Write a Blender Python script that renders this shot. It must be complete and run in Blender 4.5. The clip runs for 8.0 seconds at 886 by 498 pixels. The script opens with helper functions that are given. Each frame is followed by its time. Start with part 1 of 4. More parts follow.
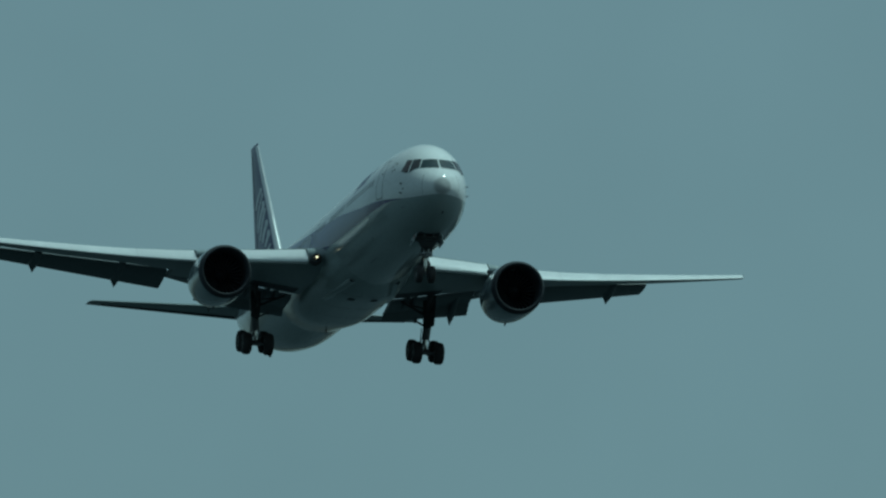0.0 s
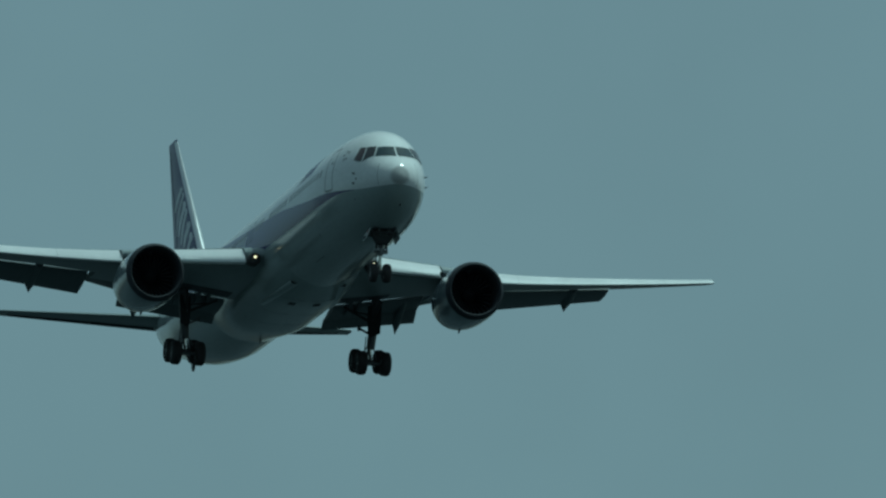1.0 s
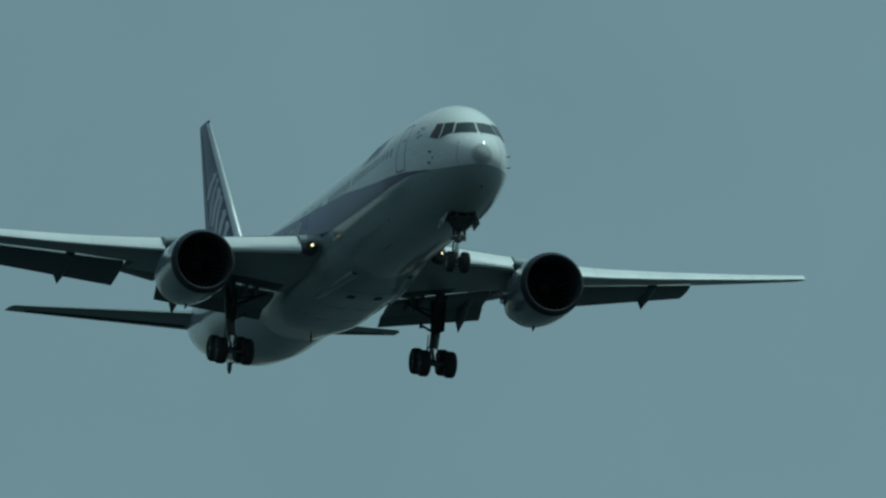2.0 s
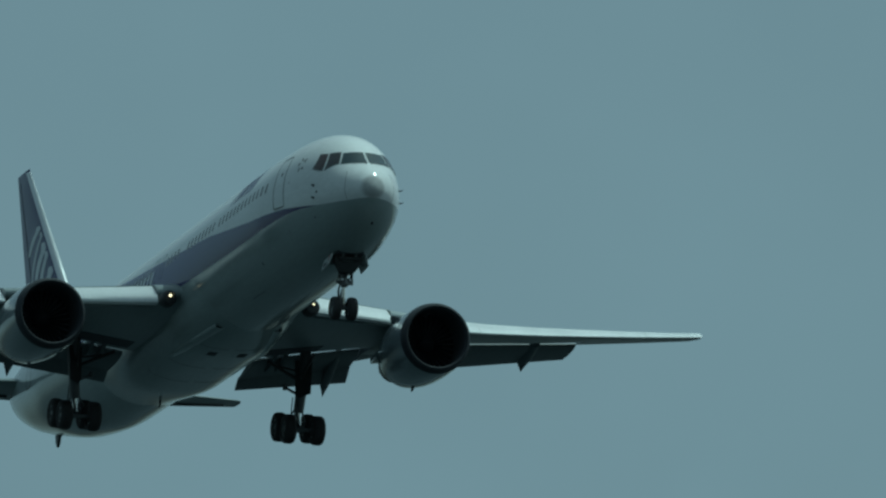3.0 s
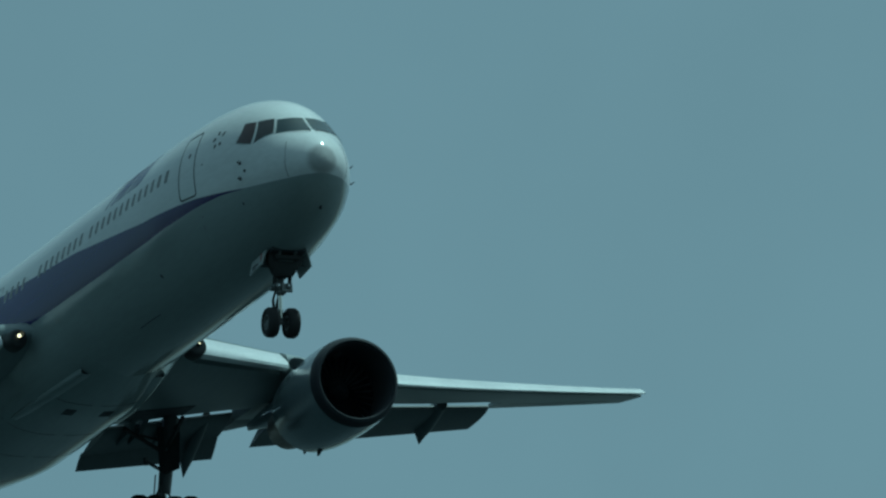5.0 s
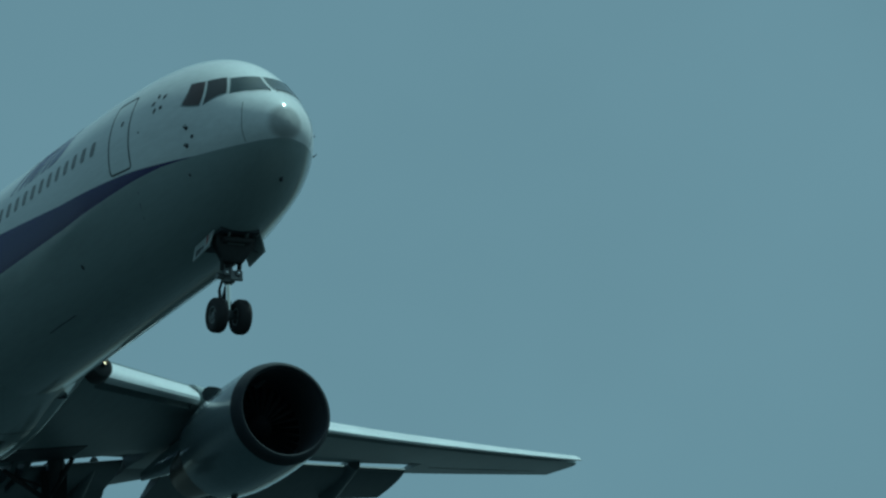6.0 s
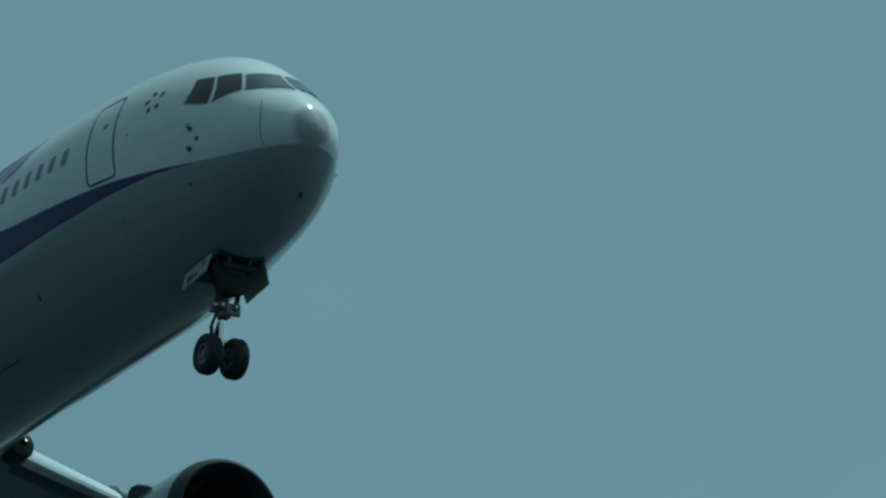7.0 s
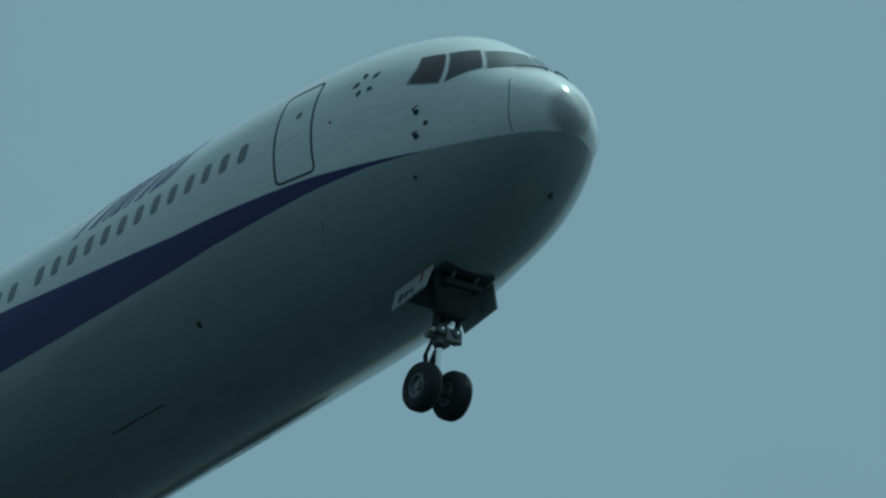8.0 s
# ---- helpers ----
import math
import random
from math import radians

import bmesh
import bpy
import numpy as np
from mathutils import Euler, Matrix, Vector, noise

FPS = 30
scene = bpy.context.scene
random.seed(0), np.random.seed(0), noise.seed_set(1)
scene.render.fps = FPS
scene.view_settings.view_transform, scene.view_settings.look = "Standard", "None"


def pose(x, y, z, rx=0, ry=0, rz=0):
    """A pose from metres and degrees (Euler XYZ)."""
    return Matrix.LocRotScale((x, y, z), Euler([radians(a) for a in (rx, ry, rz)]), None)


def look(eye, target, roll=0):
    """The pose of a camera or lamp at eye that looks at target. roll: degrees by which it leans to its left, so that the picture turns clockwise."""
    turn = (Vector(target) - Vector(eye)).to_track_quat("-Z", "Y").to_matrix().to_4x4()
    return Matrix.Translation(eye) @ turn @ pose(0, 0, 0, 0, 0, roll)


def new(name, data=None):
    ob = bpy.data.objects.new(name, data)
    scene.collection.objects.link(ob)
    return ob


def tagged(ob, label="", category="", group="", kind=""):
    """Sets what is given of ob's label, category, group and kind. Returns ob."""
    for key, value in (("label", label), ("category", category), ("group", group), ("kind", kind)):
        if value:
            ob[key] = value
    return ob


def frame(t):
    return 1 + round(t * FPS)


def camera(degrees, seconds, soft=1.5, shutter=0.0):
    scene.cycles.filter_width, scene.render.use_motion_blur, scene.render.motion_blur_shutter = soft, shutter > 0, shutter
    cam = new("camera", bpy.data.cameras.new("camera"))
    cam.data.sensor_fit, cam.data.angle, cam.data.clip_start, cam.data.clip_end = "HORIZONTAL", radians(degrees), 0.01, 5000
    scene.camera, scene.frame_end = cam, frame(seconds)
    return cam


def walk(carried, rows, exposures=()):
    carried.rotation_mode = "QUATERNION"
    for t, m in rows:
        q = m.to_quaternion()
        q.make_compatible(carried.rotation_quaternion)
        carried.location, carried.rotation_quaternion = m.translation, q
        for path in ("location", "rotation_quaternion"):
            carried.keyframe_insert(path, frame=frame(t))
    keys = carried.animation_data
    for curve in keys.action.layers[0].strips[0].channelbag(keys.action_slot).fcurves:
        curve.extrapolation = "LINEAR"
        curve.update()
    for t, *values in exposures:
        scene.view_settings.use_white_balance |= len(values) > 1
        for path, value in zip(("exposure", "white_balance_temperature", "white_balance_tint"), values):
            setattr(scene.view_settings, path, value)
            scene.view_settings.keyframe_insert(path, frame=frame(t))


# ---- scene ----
cam = camera(3.2330, 8.0, soft=2.4)
walk(cam, [
    (0, pose(0, 0, 1.7, 100.9077, -1.7101, 76.9857)),
    (0.5, pose(0, 0, 1.7, 101.4637, -1.7921, 76.2439)),
    (1, pose(0, 0, 1.7, 102.0603, -2.4607, 75.4426)),
    (1.2, pose(0, 0, 1.7, 102.3134, -2.7038, 75.1918)),
    (2.3, pose(0, 0, 1.7, 103.8218, -3.3963, 73.5006)),
    (2.5, pose(0, 0, 1.7, 104.1598, -3.3526, 73.0697)),
    (2.7, pose(0, 0, 1.7, 104.5486, -3.3596, 72.5138)),
    (3, pose(0, 0, 1.7, 105.1731, -3.3906, 71.8065)),
    (3.2, pose(0, 0, 1.7, 105.5956, -3.4399, 71.3557)),
    (3.5, pose(0, 0, 1.7, 106.2118, -3.2810, 70.7857)),
    (3.7, pose(0, 0, 1.7, 106.6275, -3.1788, 70.4576)),
    (4, pose(0, 0, 1.7, 107.2609, -2.5796, 69.9896)),
    (4.2, pose(0, 0, 1.7, 107.7023, -2.4701, 69.5829)),
    (4.5, pose(0, 0, 1.7, 108.3793, -1.9628, 68.8531)),
    (4.7, pose(0, 0, 1.7, 108.8378, -1.6659, 68.2521)),
    (5, pose(0, 0, 1.7, 109.5323, -1.1249, 67.5003)),
    (5.2, pose(0, 0, 1.7, 110.0232, -0.8157, 66.8978)),
    (6.3, pose(0, 0, 1.7, 113.7540, -1.5893, 62.7217)),
    (6.5, pose(0, 0, 1.7, 114.5990, -2.1903, 61.6234)),
    (6.7, pose(0, 0, 1.7, 115.4419, -2.4662, 60.5145)),
    (7, pose(0, 0, 1.7, 116.8093, -2.9997, 58.6627)),
    (7.2, pose(0, 0, 1.7, 117.7863, -2.9715, 57.6848)),
    (7.5, pose(0, 0, 1.7, 119.3796, -3.2461, 55.8538)),
    (7.7, pose(0, 0, 1.7, 120.5537, -3.4197, 54.6081)),
    (8, pose(0, 0, 1.7, 122.4505, -3.3087, 52.7491)),
], exposures=[
    (0.0, -0.72, 5000, -33), (1.0, -0.68, 5060, -32), (2.5, -0.60, 5200, -29), (3.0, -0.59, 5150, -29), (3.5, -0.61, 5000, -35), (4.5, -0.56, 4850, -36),
    (6.5, -0.5, 4700, -36), (7.2, -0.50, 4880, -33), (7.7, -0.43, 4950, -31), (8.0, -0.28, 4950, -30)
])

# ---- world, sun ----
SUN_EL, SUN_AZ, SUN_STRENGTH = 70.0, 75.0, 2.6
SKY_STRENGTH, SKY_SAT = 0.10, 0.45
BOGIE_TILT = -14
world = bpy.data.worlds.new("sky")
scene.world = world
world.use_nodes = True
wn, wl = world.node_tree.nodes, world.node_tree.links
sky = wn.new("ShaderNodeTexSky")
sky.sky_type, sky.sun_disc = "NISHITA", False
sky.sun_elevation, sky.sun_rotation = radians(SUN_EL), radians(90 - SUN_AZ)
sky.air_density, sky.dust_density, sky.ozone_density = 1.0, 3.0, 1.0
haze = wn.new("ShaderNodeHueSaturation")
haze.inputs["Saturation"].default_value = SKY_SAT
wl.new(sky.outputs[0], haze.inputs["Color"])
# thin uneven haze
where, veil, veil_range, veiled = wn.new("ShaderNodeTexCoord"), wn.new("ShaderNodeTexNoise"), wn.new("ShaderNodeMapRange"), wn.new("ShaderNodeVectorMath")
veil.inputs["Scale"].default_value, veil.inputs["Detail"].default_value = 45.0, 3.0
veil_range.inputs["To Min"].default_value, veil_range.inputs["To Max"].default_value = 0.93, 1.07
veiled.operation = "SCALE"
wl.new(where.outputs["Generated"], veil.inputs["Vector"])
wl.new(veil.outputs[0], veil_range.inputs["Value"])
wl.new(haze.outputs[0], veiled.inputs[0])
wl.new(veil_range.outputs[0], veiled.inputs["Scale"])
wl.new(veiled.outputs[0], wn["Background"].inputs["Color"])
wn["Background"].inputs["Strength"].default_value = SKY_STRENGTH

sun = new("sun", bpy.data.lights.new("sun", "SUN"))
sun.data.energy, sun.data.angle, sun.data.color = SUN_STRENGTH, radians(0.53), (1.0, 0.96, 0.9)
ce = math.cos(radians(SUN_EL))
sun.matrix_world = look((ce * math.cos(radians(SUN_AZ)), ce * math.sin(radians(SUN_AZ)), math.sin(radians(SUN_EL))), (0, 0, 0))


# ---- materials ----
def material(name, color, rough=0.5, metal=0.0, grain=0.0, scale=3.0, bump=0.0, spec=0.5, coat=0.0, streak=False):
    """A surface with two scales of variation: broad stains and fine grain, and a fine relief."""
    m = bpy.data.materials.new(name)
    m.use_nodes = True
    n, l = m.node_tree.nodes, m.node_tree.links
    b = n["Principled BSDF"]
    b.inputs["Base Color"].default_value = (*color, 1)
    b.inputs["Roughness"].default_value, b.inputs["Metallic"].default_value = rough, metal
    b.inputs["Specular IOR Level"].default_value = spec
    b.inputs["Coat Weight"].default_value, b.inputs["Coat Roughness"].default_value = coat, 0.08
    if grain:
        wear(m, b, grain, scale, bump, rough, streak, color)
    return m


def wear(m, b, grain, scale, bump, rough, streak, color=None, source=None):
    n, l = m.node_tree.nodes, m.node_tree.links
    tc = n.new("ShaderNodeTexCoord")
    mp = n.new("ShaderNodeMapping")
    mp.inputs["Scale"].default_value = (0.18, 1, 1) if streak else (1, 1, 1)
    l.new(tc.outputs["Object"], mp.inputs["Vector"])
    big, fine = n.new("ShaderNodeTexNoise"), n.new("ShaderNodeTexNoise")
    big.inputs["Scale"].default_value, big.inputs["Detail"].default_value = scale * 0.3, 5
    fine.inputs["Scale"].default_value, fine.inputs["Detail"].default_value = scale * 4, 6
    for t in (big, fine):
        l.new(mp.outputs[0], t.inputs["Vector"])
    add = n.new("ShaderNodeMath")
    add.operation = "ADD"
    l.new(big.outputs[0], add.inputs[0])
    l.new(fine.outputs[0], add.inputs[1])
    ramp = n.new("ShaderNodeMapRange")
    ramp.inputs["From Min"].default_value, ramp.inputs["From Max"].default_value = 0.6, 1.4
    ramp.inputs["To Min"].default_value, ramp.inputs["To Max"].default_value = 1 - grain, 1 + grain * 0.4
    l.new(add.outputs[0], ramp.inputs["Value"])
    mix = n.new("ShaderNodeVectorMath")
    mix.operation = "SCALE"
    if source:
        l.new(source, mix.inputs[0])
    else:
        mix.inputs[0].default_value = color
    l.new(ramp.outputs[0], mix.inputs["Scale"])
    l.new(mix.outputs[0], b.inputs["Base Color"])
    rr = n.new("ShaderNodeMapRange")
    rr.inputs["To Min"].default_value, rr.inputs["To Max"].default_value = rough * 0.8, min(1.0, rough * 1.25)
    l.new(big.outputs[0], rr.inputs["Value"])
    l.new(rr.outputs[0], b.inputs["Roughness"])
    if bump:
        bp = n.new("ShaderNodeBump")
        bp.inputs["Strength"].default_value, bp.inputs["Distance"].default_value = bump, 0.01
        l.new(fine.outputs[0], bp.inputs["Height"])
        l.new(bp.outputs[0], b.inputs["Normal"])


WHITE, BLUE, GREY = (0.78, 0.79, 0.80), (0.012, 0.007, 0.13), (0.375, 0.415, 0.42)


def livery():
    """White crown, dark blue cheat line that widens aft, light grey belly."""
    m = bpy.data.materials.new("fuselage_paint")
    m.use_nodes = True
    n, l = m.node_tree.nodes, m.node_tree.links
    b = n["Principled BSDF"]
    b.inputs["Specular IOR Level"].default_value = 0.22
    tc, sep = n.new("ShaderNodeTexCoord"), n.new("ShaderNodeSeparateXYZ")
    l.new(tc.outputs["Object"], sep.inputs[0])
    aft = n.new("ShaderNodeMath")
    aft.operation = "MULTIPLY"
    aft.inputs[1].default_value = -1 / 55
    l.new(sep.outputs["X"], aft.inputs[0])

    def edge(points):
        c = n.new("ShaderNodeFloatCurve")
        curve = c.mapping.curves[0]
        for k, (s, z) in enumerate(points):
            x, y = s / 55, (z + 3) / 6
            if k == 0:
                curve.points[0].location = (x, y)
            elif k == len(points) - 1:
                curve.points[-1].location = (x, y)
            else:
                curve.points.new(x, y)
        for q in curve.points:
            q.handle_type = "VECTOR"
        c.mapping.update()
        l.new(aft.outputs[0], c.inputs["Value"])
        h = n.new("ShaderNodeMath")
        h.operation = "MULTIPLY_ADD"
        h.inputs[1].default_value, h.inputs[2].default_value = 6, -3
        l.new(c.outputs[0], h.inputs[0])
        g = n.new("ShaderNodeMath")
        g.operation = "SUBTRACT"
        l.new(sep.outputs["Z"], g.inputs[0])
        l.new(h.outputs[0], g.inputs[1])
        r = n.new("ShaderNodeMapRange")
        r.inputs["From Min"].default_value, r.inputs["From Max"].default_value = -0.012, 0.012
        l.new(g.outputs[0], r.inputs["Value"])
        return r.outputs[0]

    front = [(0, -0.78), (0.5, -0.80), (0.72, -0.87), (1.26, -0.92), (1.8, -0.90), (2.4, -0.87), (2.9, -0.83)]
    upper = edge(front + [(4.3, -0.63), (5.7, -0.45), (7.2, -0.33), (9.7, -0.17), (11.5, 0.02), (13.4, 0.22), (15.6, 0.47),
                          (19.2, 0.70), (24, 1.02), (28, 1.3), (36, 1.95), (44, 2.75), (55, 2.95)])
    lower = edge(front + [(4.3, -0.72), (5.7, -0.71), (7.3, -0.75), (9.8, -0.79), (13.5, -0.76), (19.2, -0.69),
                          (28, -0.45), (36, 0.1), (44, 1.3), (50, 2.2), (55, 2.6)])
    a, c = n.new("ShaderNodeMix"), n.new("ShaderNodeMix")
    for k in (a, c):
        k.data_type = "RGBA"
    a.inputs[6].default_value, a.inputs[7].default_value = (*GREY, 1), (*BLUE, 1)
    l.new(lower, a.inputs[0])
    l.new(a.outputs[2], c.inputs[6])
    c.inputs[7].default_value = (*WHITE, 1)
    l.new(upper, c.inputs[0])
    # worn grey erosion coating on the nose tip
    tip, d = n.new("ShaderNodeMapRange"), n.new("ShaderNodeMix")
    tip.inputs["From Min"].default_value, tip.inputs["From Max"].default_value = -0.84, -0.70
    tip.interpolation_type = "SMOOTHSTEP"
    l.new(sep.outputs["X"], tip.inputs["Value"])
    d.data_type = "RGBA"
    l.new(tip.outputs[0], d.inputs[0])
    l.new(c.outputs[2], d.inputs[6])
    d.inputs[7].default_value = (0.44, 0.445, 0.45, 1)
    wear(m, b, 0.13, 2.0, 0.01, 0.13, True, source=d.outputs[2])
    return m


def glow(name, color, strength):
    m = bpy.data.materials.new(name)
    m.use_nodes = True
    b = m.node_tree.nodes["Principled BSDF"]
    b.inputs["Emission Color"].default_value, b.inputs["Emission Strength"].default_value = (*color, 1), strength
    return m


PAINT = livery()
WHITE_PAINT = material("white_paint", WHITE, 0.3, 0, 0.10, 2, 0.02, coat=0.4)
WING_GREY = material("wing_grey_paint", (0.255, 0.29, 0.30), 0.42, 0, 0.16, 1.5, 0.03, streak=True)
# darker copy of the wing grey: shade under the flaps put into the colour
SHADED_GREY = material("shaded_grey_paint", (0.13, 0.15, 0.16), 0.5, 0, 0.2, 2, 0.03, streak=True)
COWL = material("cowl_paint", (0.24, 0.275, 0.29), 0.24, 0, 0.12, 2, 0.01, coat=0.6)
BARE = material("bare_aluminium", (0.72, 0.73, 0.74), 0.36, 0.55, 0.12, 3, 0.02, streak=True)
STEEL = material("gear_steel", (0.13, 0.135, 0.14), 0.45, 0.4, 0.2, 8, 0.05)
CHROME = material("oleo_chrome", (0.8, 0.8, 0.8), 0.12, 1.0, 0.05, 8)
RUBBER = material("tyre_rubber", (0.042, 0.040, 0.042), 0.8, 0, 0.3, 12, 0.1)
HUB = material("hub_paint", (0.22, 0.225, 0.225), 0.45, 0.2, 0.2, 10, 0.03)
# duct and fan kept dark: the inlet's shade is put into their colour
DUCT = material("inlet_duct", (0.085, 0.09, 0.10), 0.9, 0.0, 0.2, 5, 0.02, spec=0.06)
FAN = material("fan_shade_dark", (0.03, 0.032, 0.036), 0.9, 0.0, 0.2, 5, 0.02, spec=0.04)
HOT = material("nozzle_metal", (0.20, 0.18, 0.16), 0.4, 0.85, 0.3, 4, 0.03)
# joints and dark fittings; also the sheets painted as bay and throat shade
SEAM_SHADE = material("seam_and_shade", (0.05, 0.055, 0.065), 0.6, 0, 0.2, 8)
PANE = material("cabin_pane", (0.17, 0.165, 0.17), 0.2, 0, 0.1, 6)
BEZEL = material("window_surround", (0.30, 0.32, 0.33), 0.4, 0, 0.1, 6)
SHIELD = material("windshield_glass", (0.016, 0.032, 0.036), 0.05, 0, 0.05, 5, spec=0.6, coat=0.5)
FORE_PANE = material("sliding_window_glass", (0.030, 0.026, 0.026), 0.05, 0, 0.1, 5, spec=0.55, coat=0.3)
SIDE_PANE = material("side_window_glass", (0.045, 0.022, 0.020), 0.06, 0, 0.1, 5, spec=0.6)
BLUE_PAINT = material("blue_paint", BLUE, 0.3, 0, 0.1, 3, 0.02, coat=0.4)
FIN_BLUE = material("fin_blue_paint", (0.026, 0.022, 0.12), 0.4, 0, 0.12, 2, 0.02, coat=0.15)
PALE_PAINT = material("pale_mark_paint", (0.62, 0.64, 0.67), 0.35, 0, 0.1, 3, 0.02)
RED = material("red_mark", (0.35, 0.02, 0.02), 0.4, 0, 0.1, 5)
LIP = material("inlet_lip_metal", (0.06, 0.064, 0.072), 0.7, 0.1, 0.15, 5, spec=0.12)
SLAT = material("slat_metal", (0.78, 0.79, 0.80), 0.30, 0.12, 0.14, 3, 0.02, streak=True)
# near black: shade of gear bay and braces put into colour; also lamp housings
DARK_FITTING = material("dark_fitting", (0.045, 0.046, 0.048), 0.6, 0.1, 0.5, 6, 0.1)
DOOR_GREY = material("door_paint", (0.50, 0.52, 0.52), 0.4, 0, 0.15, 4, 0.02)
LAMP = glow("landing_lamp", (1.0, 0.68, 0.42), 3.5)
# unseen sheet; its dark colour sets the bounce light on the belly
WATER = material("sea_water", (0.0115, 0.0195, 0.024), 0.4, 0, 0.3, 0.3, 0.4, spec=0.28)


# ---- building ----
def part(name, geometry, mat, parent, label="", smooth=True):
    verts, faces = geometry
    me = bpy.data.meshes.new(name)
    me.from_pydata([tuple(float(c) for c in v) for v in verts], [], faces)
    bm = bmesh.new()
    bm.from_mesh(me)
    bmesh.ops.remove_doubles(bm, verts=bm.verts, dist=1e-5)
    bmesh.ops.recalc_face_normals(bm, faces=bm.faces)
    if smooth:
        for f in bm.faces:
            f.smooth = True
        for e in bm.edges:
            if len(e.link_faces) == 2 and e.calc_face_angle(0) > radians(38):
                e.smooth = False
    bm.to_mesh(me)
    bm.free()
    me.materials.append(mat)
    ob = new(name, me)
    ob.parent = parent
    return tagged(ob, label)


def join(*geos):
    v, f = [], []
    for gv, gf in geos:
        k = len(v)
        v += [tuple(p) for p in gv]
        f += [tuple(i + k for i in q) for q in gf]
    return v, f


def loft(rings, cap=True, closed=True):
    """A skin over rings of equal count."""
    n, v, f = len(rings[0]), [tuple(p) for r in rings for p in r], []
    for k in range(len(rings) - 1):
        for i in range(n if closed else n - 1):
            j = (i + 1) % n
            f.append((k * n + i, k * n + j, (k + 1) * n + j, (k + 1) * n + i))
    if cap:
        f.append(tuple(range(n)))
        f.append(tuple(range((len(rings) - 1) * n, len(rings) * n)))
    return v, f


def tube(a, b, r0, r1=None, n=14):
    """A round bar from a to b."""
    a, b = Vector(a), Vector(b)
    r1 = r0 if r1 is None else r1
    w = (b - a).normalized()
    u = w.orthogonal().normalized()
    q = w.cross(u)
    ring = lambda c, r: [c + r * (math.cos(t) * u + math.sin(t) * q) for t in (2 * math.pi * i / n for i in range(n))]
    e = min(r0, r1) * 0.15
    return loft([ring(a, r0 - e), ring(a + w * e, r0), ring(b - w * e, r1), ring(b, r1 - e)])


def revolve(profile, centre, axis="x", n=40, close=False):
    """A turned form; profile of (along, radius). axis x runs aft."""
    rings = []
    for d, r in profile:
        ring = []
        for i in range(n):
            t = 2 * math.pi * i / n
            c, s = r * math.cos(t), r * math.sin(t)
            ring.append((centre[0] - d, centre[1] + c, centre[2] + s) if axis == "x" else (centre[0] + c, centre[1] + d, centre[2] + s))
        rings.append(ring)
    if close:
        rings.append(rings[0])
    return loft(rings, cap=not close)


def slab(points, across, bevel=0.0):
    """A plate: the outline points, thickened by the vector across."""
    d = Vector(across) / 2
    low, high = [Vector(p) - d for p in points], [Vector(p) + d for p in points]
    if not bevel:
        return loft([low, high])
    c = sum((Vector(p) for p in points), Vector()) / len(points)
    inner = lambda ring: [p + (c - p).normalized() * bevel for p in ring]
    e = d * (1 - min(0.9, bevel / max(d.length, 1e-6)))
    return loft([inner(low), [Vector(p) - e for p in points], [Vector(p) + e for p in points], inner(high)])


# stations: distance aft of the nose tip, crown, keel, half width, height of the widest line
STATIONS = np.array([
    (0.59, -0.50, -0.50, 0.00, -0.50), (0.66, -0.21, -0.74, 0.26, -0.49), (0.82, 0.08, -0.94, 0.53, -0.47),
    (1.14, 0.43, -1.29, 0.89, -0.46), (1.7, 0.86, -1.70, 1.22, -0.45), (2.4, 1.47, -2.04, 1.52, -0.44),
    (3.2, 1.975, -2.31, 1.77, -0.36), (4.2, 2.335, -2.49, 1.99, -0.25), (5.5, 2.585, -2.65, 2.21, -0.15),
    (7.0, 2.69, -2.71, 2.38, -0.07), (9.0, 2.71, -2.72, 2.50, 0.0), (12.0, 2.72, -2.72, 2.515, 0.0),
    (34.0, 2.71, -2.72, 2.515, 0.0), (38.0, 2.71, -2.69, 2.48, 0.03), (42.0, 2.69, -2.36, 2.42, 0.14),
    (46.0, 2.60, -1.61, 2.10, 0.38), (50.0, 2.38, -0.61, 1.55, 0.88), (52.5, 2.10, 0.45, 0.80, 1.25), (53.7, 1.85, 1.25, 0.22, 1.55)])


def smooth_table(xs, ys, x):
    """Monotone cubic through a table."""
    h, d = np.diff(xs), np.diff(ys) / np.diff(xs)
    m = np.empty(len(xs))
    m[0], m[-1] = d[0], d[-1]
    for i in range(1, len(xs) - 1):
        m[i] = 0 if d[i - 1] * d[i] <= 0 else 3 * (h[i - 1] + h[i]) / ((2 * h[i] + h[i - 1]) / d[i - 1] + (h[i] + 2 * h[i - 1]) / d[i])
    x = np.clip(x, xs[0], xs[-1])
    i = np.clip(np.searchsorted(xs, x) - 1, 0, len(xs) - 2)
    t = (x - xs[i]) / h[i]
    return ((1 + 2 * t) * (1 - t) ** 2 * ys[i] + t * (1 - t) ** 2 * h[i] * m[i] + t * t * (3 - 2 * t) * ys[i + 1] + t * t * (t - 1) * h[i] * m[i + 1])


DENSE = np.linspace(0, math.sqrt(STATIONS[-1, 0] - STATIONS[0, 0]), 6000)
CURVES = [smooth_table(np.sqrt(STATIONS[:, 0] - STATIONS[0, 0]), STATIONS[:, k], DENSE) for k in (1, 2, 3, 4)]


def section(s):
    """Crown, keel, half width and widest height of the fuselage at s metres aft of the datum."""
    u = np.sqrt(np.maximum(s - STATIONS[0, 0], 0.0))
    return [np.interp(u, DENSE, c) for c in CURVES]


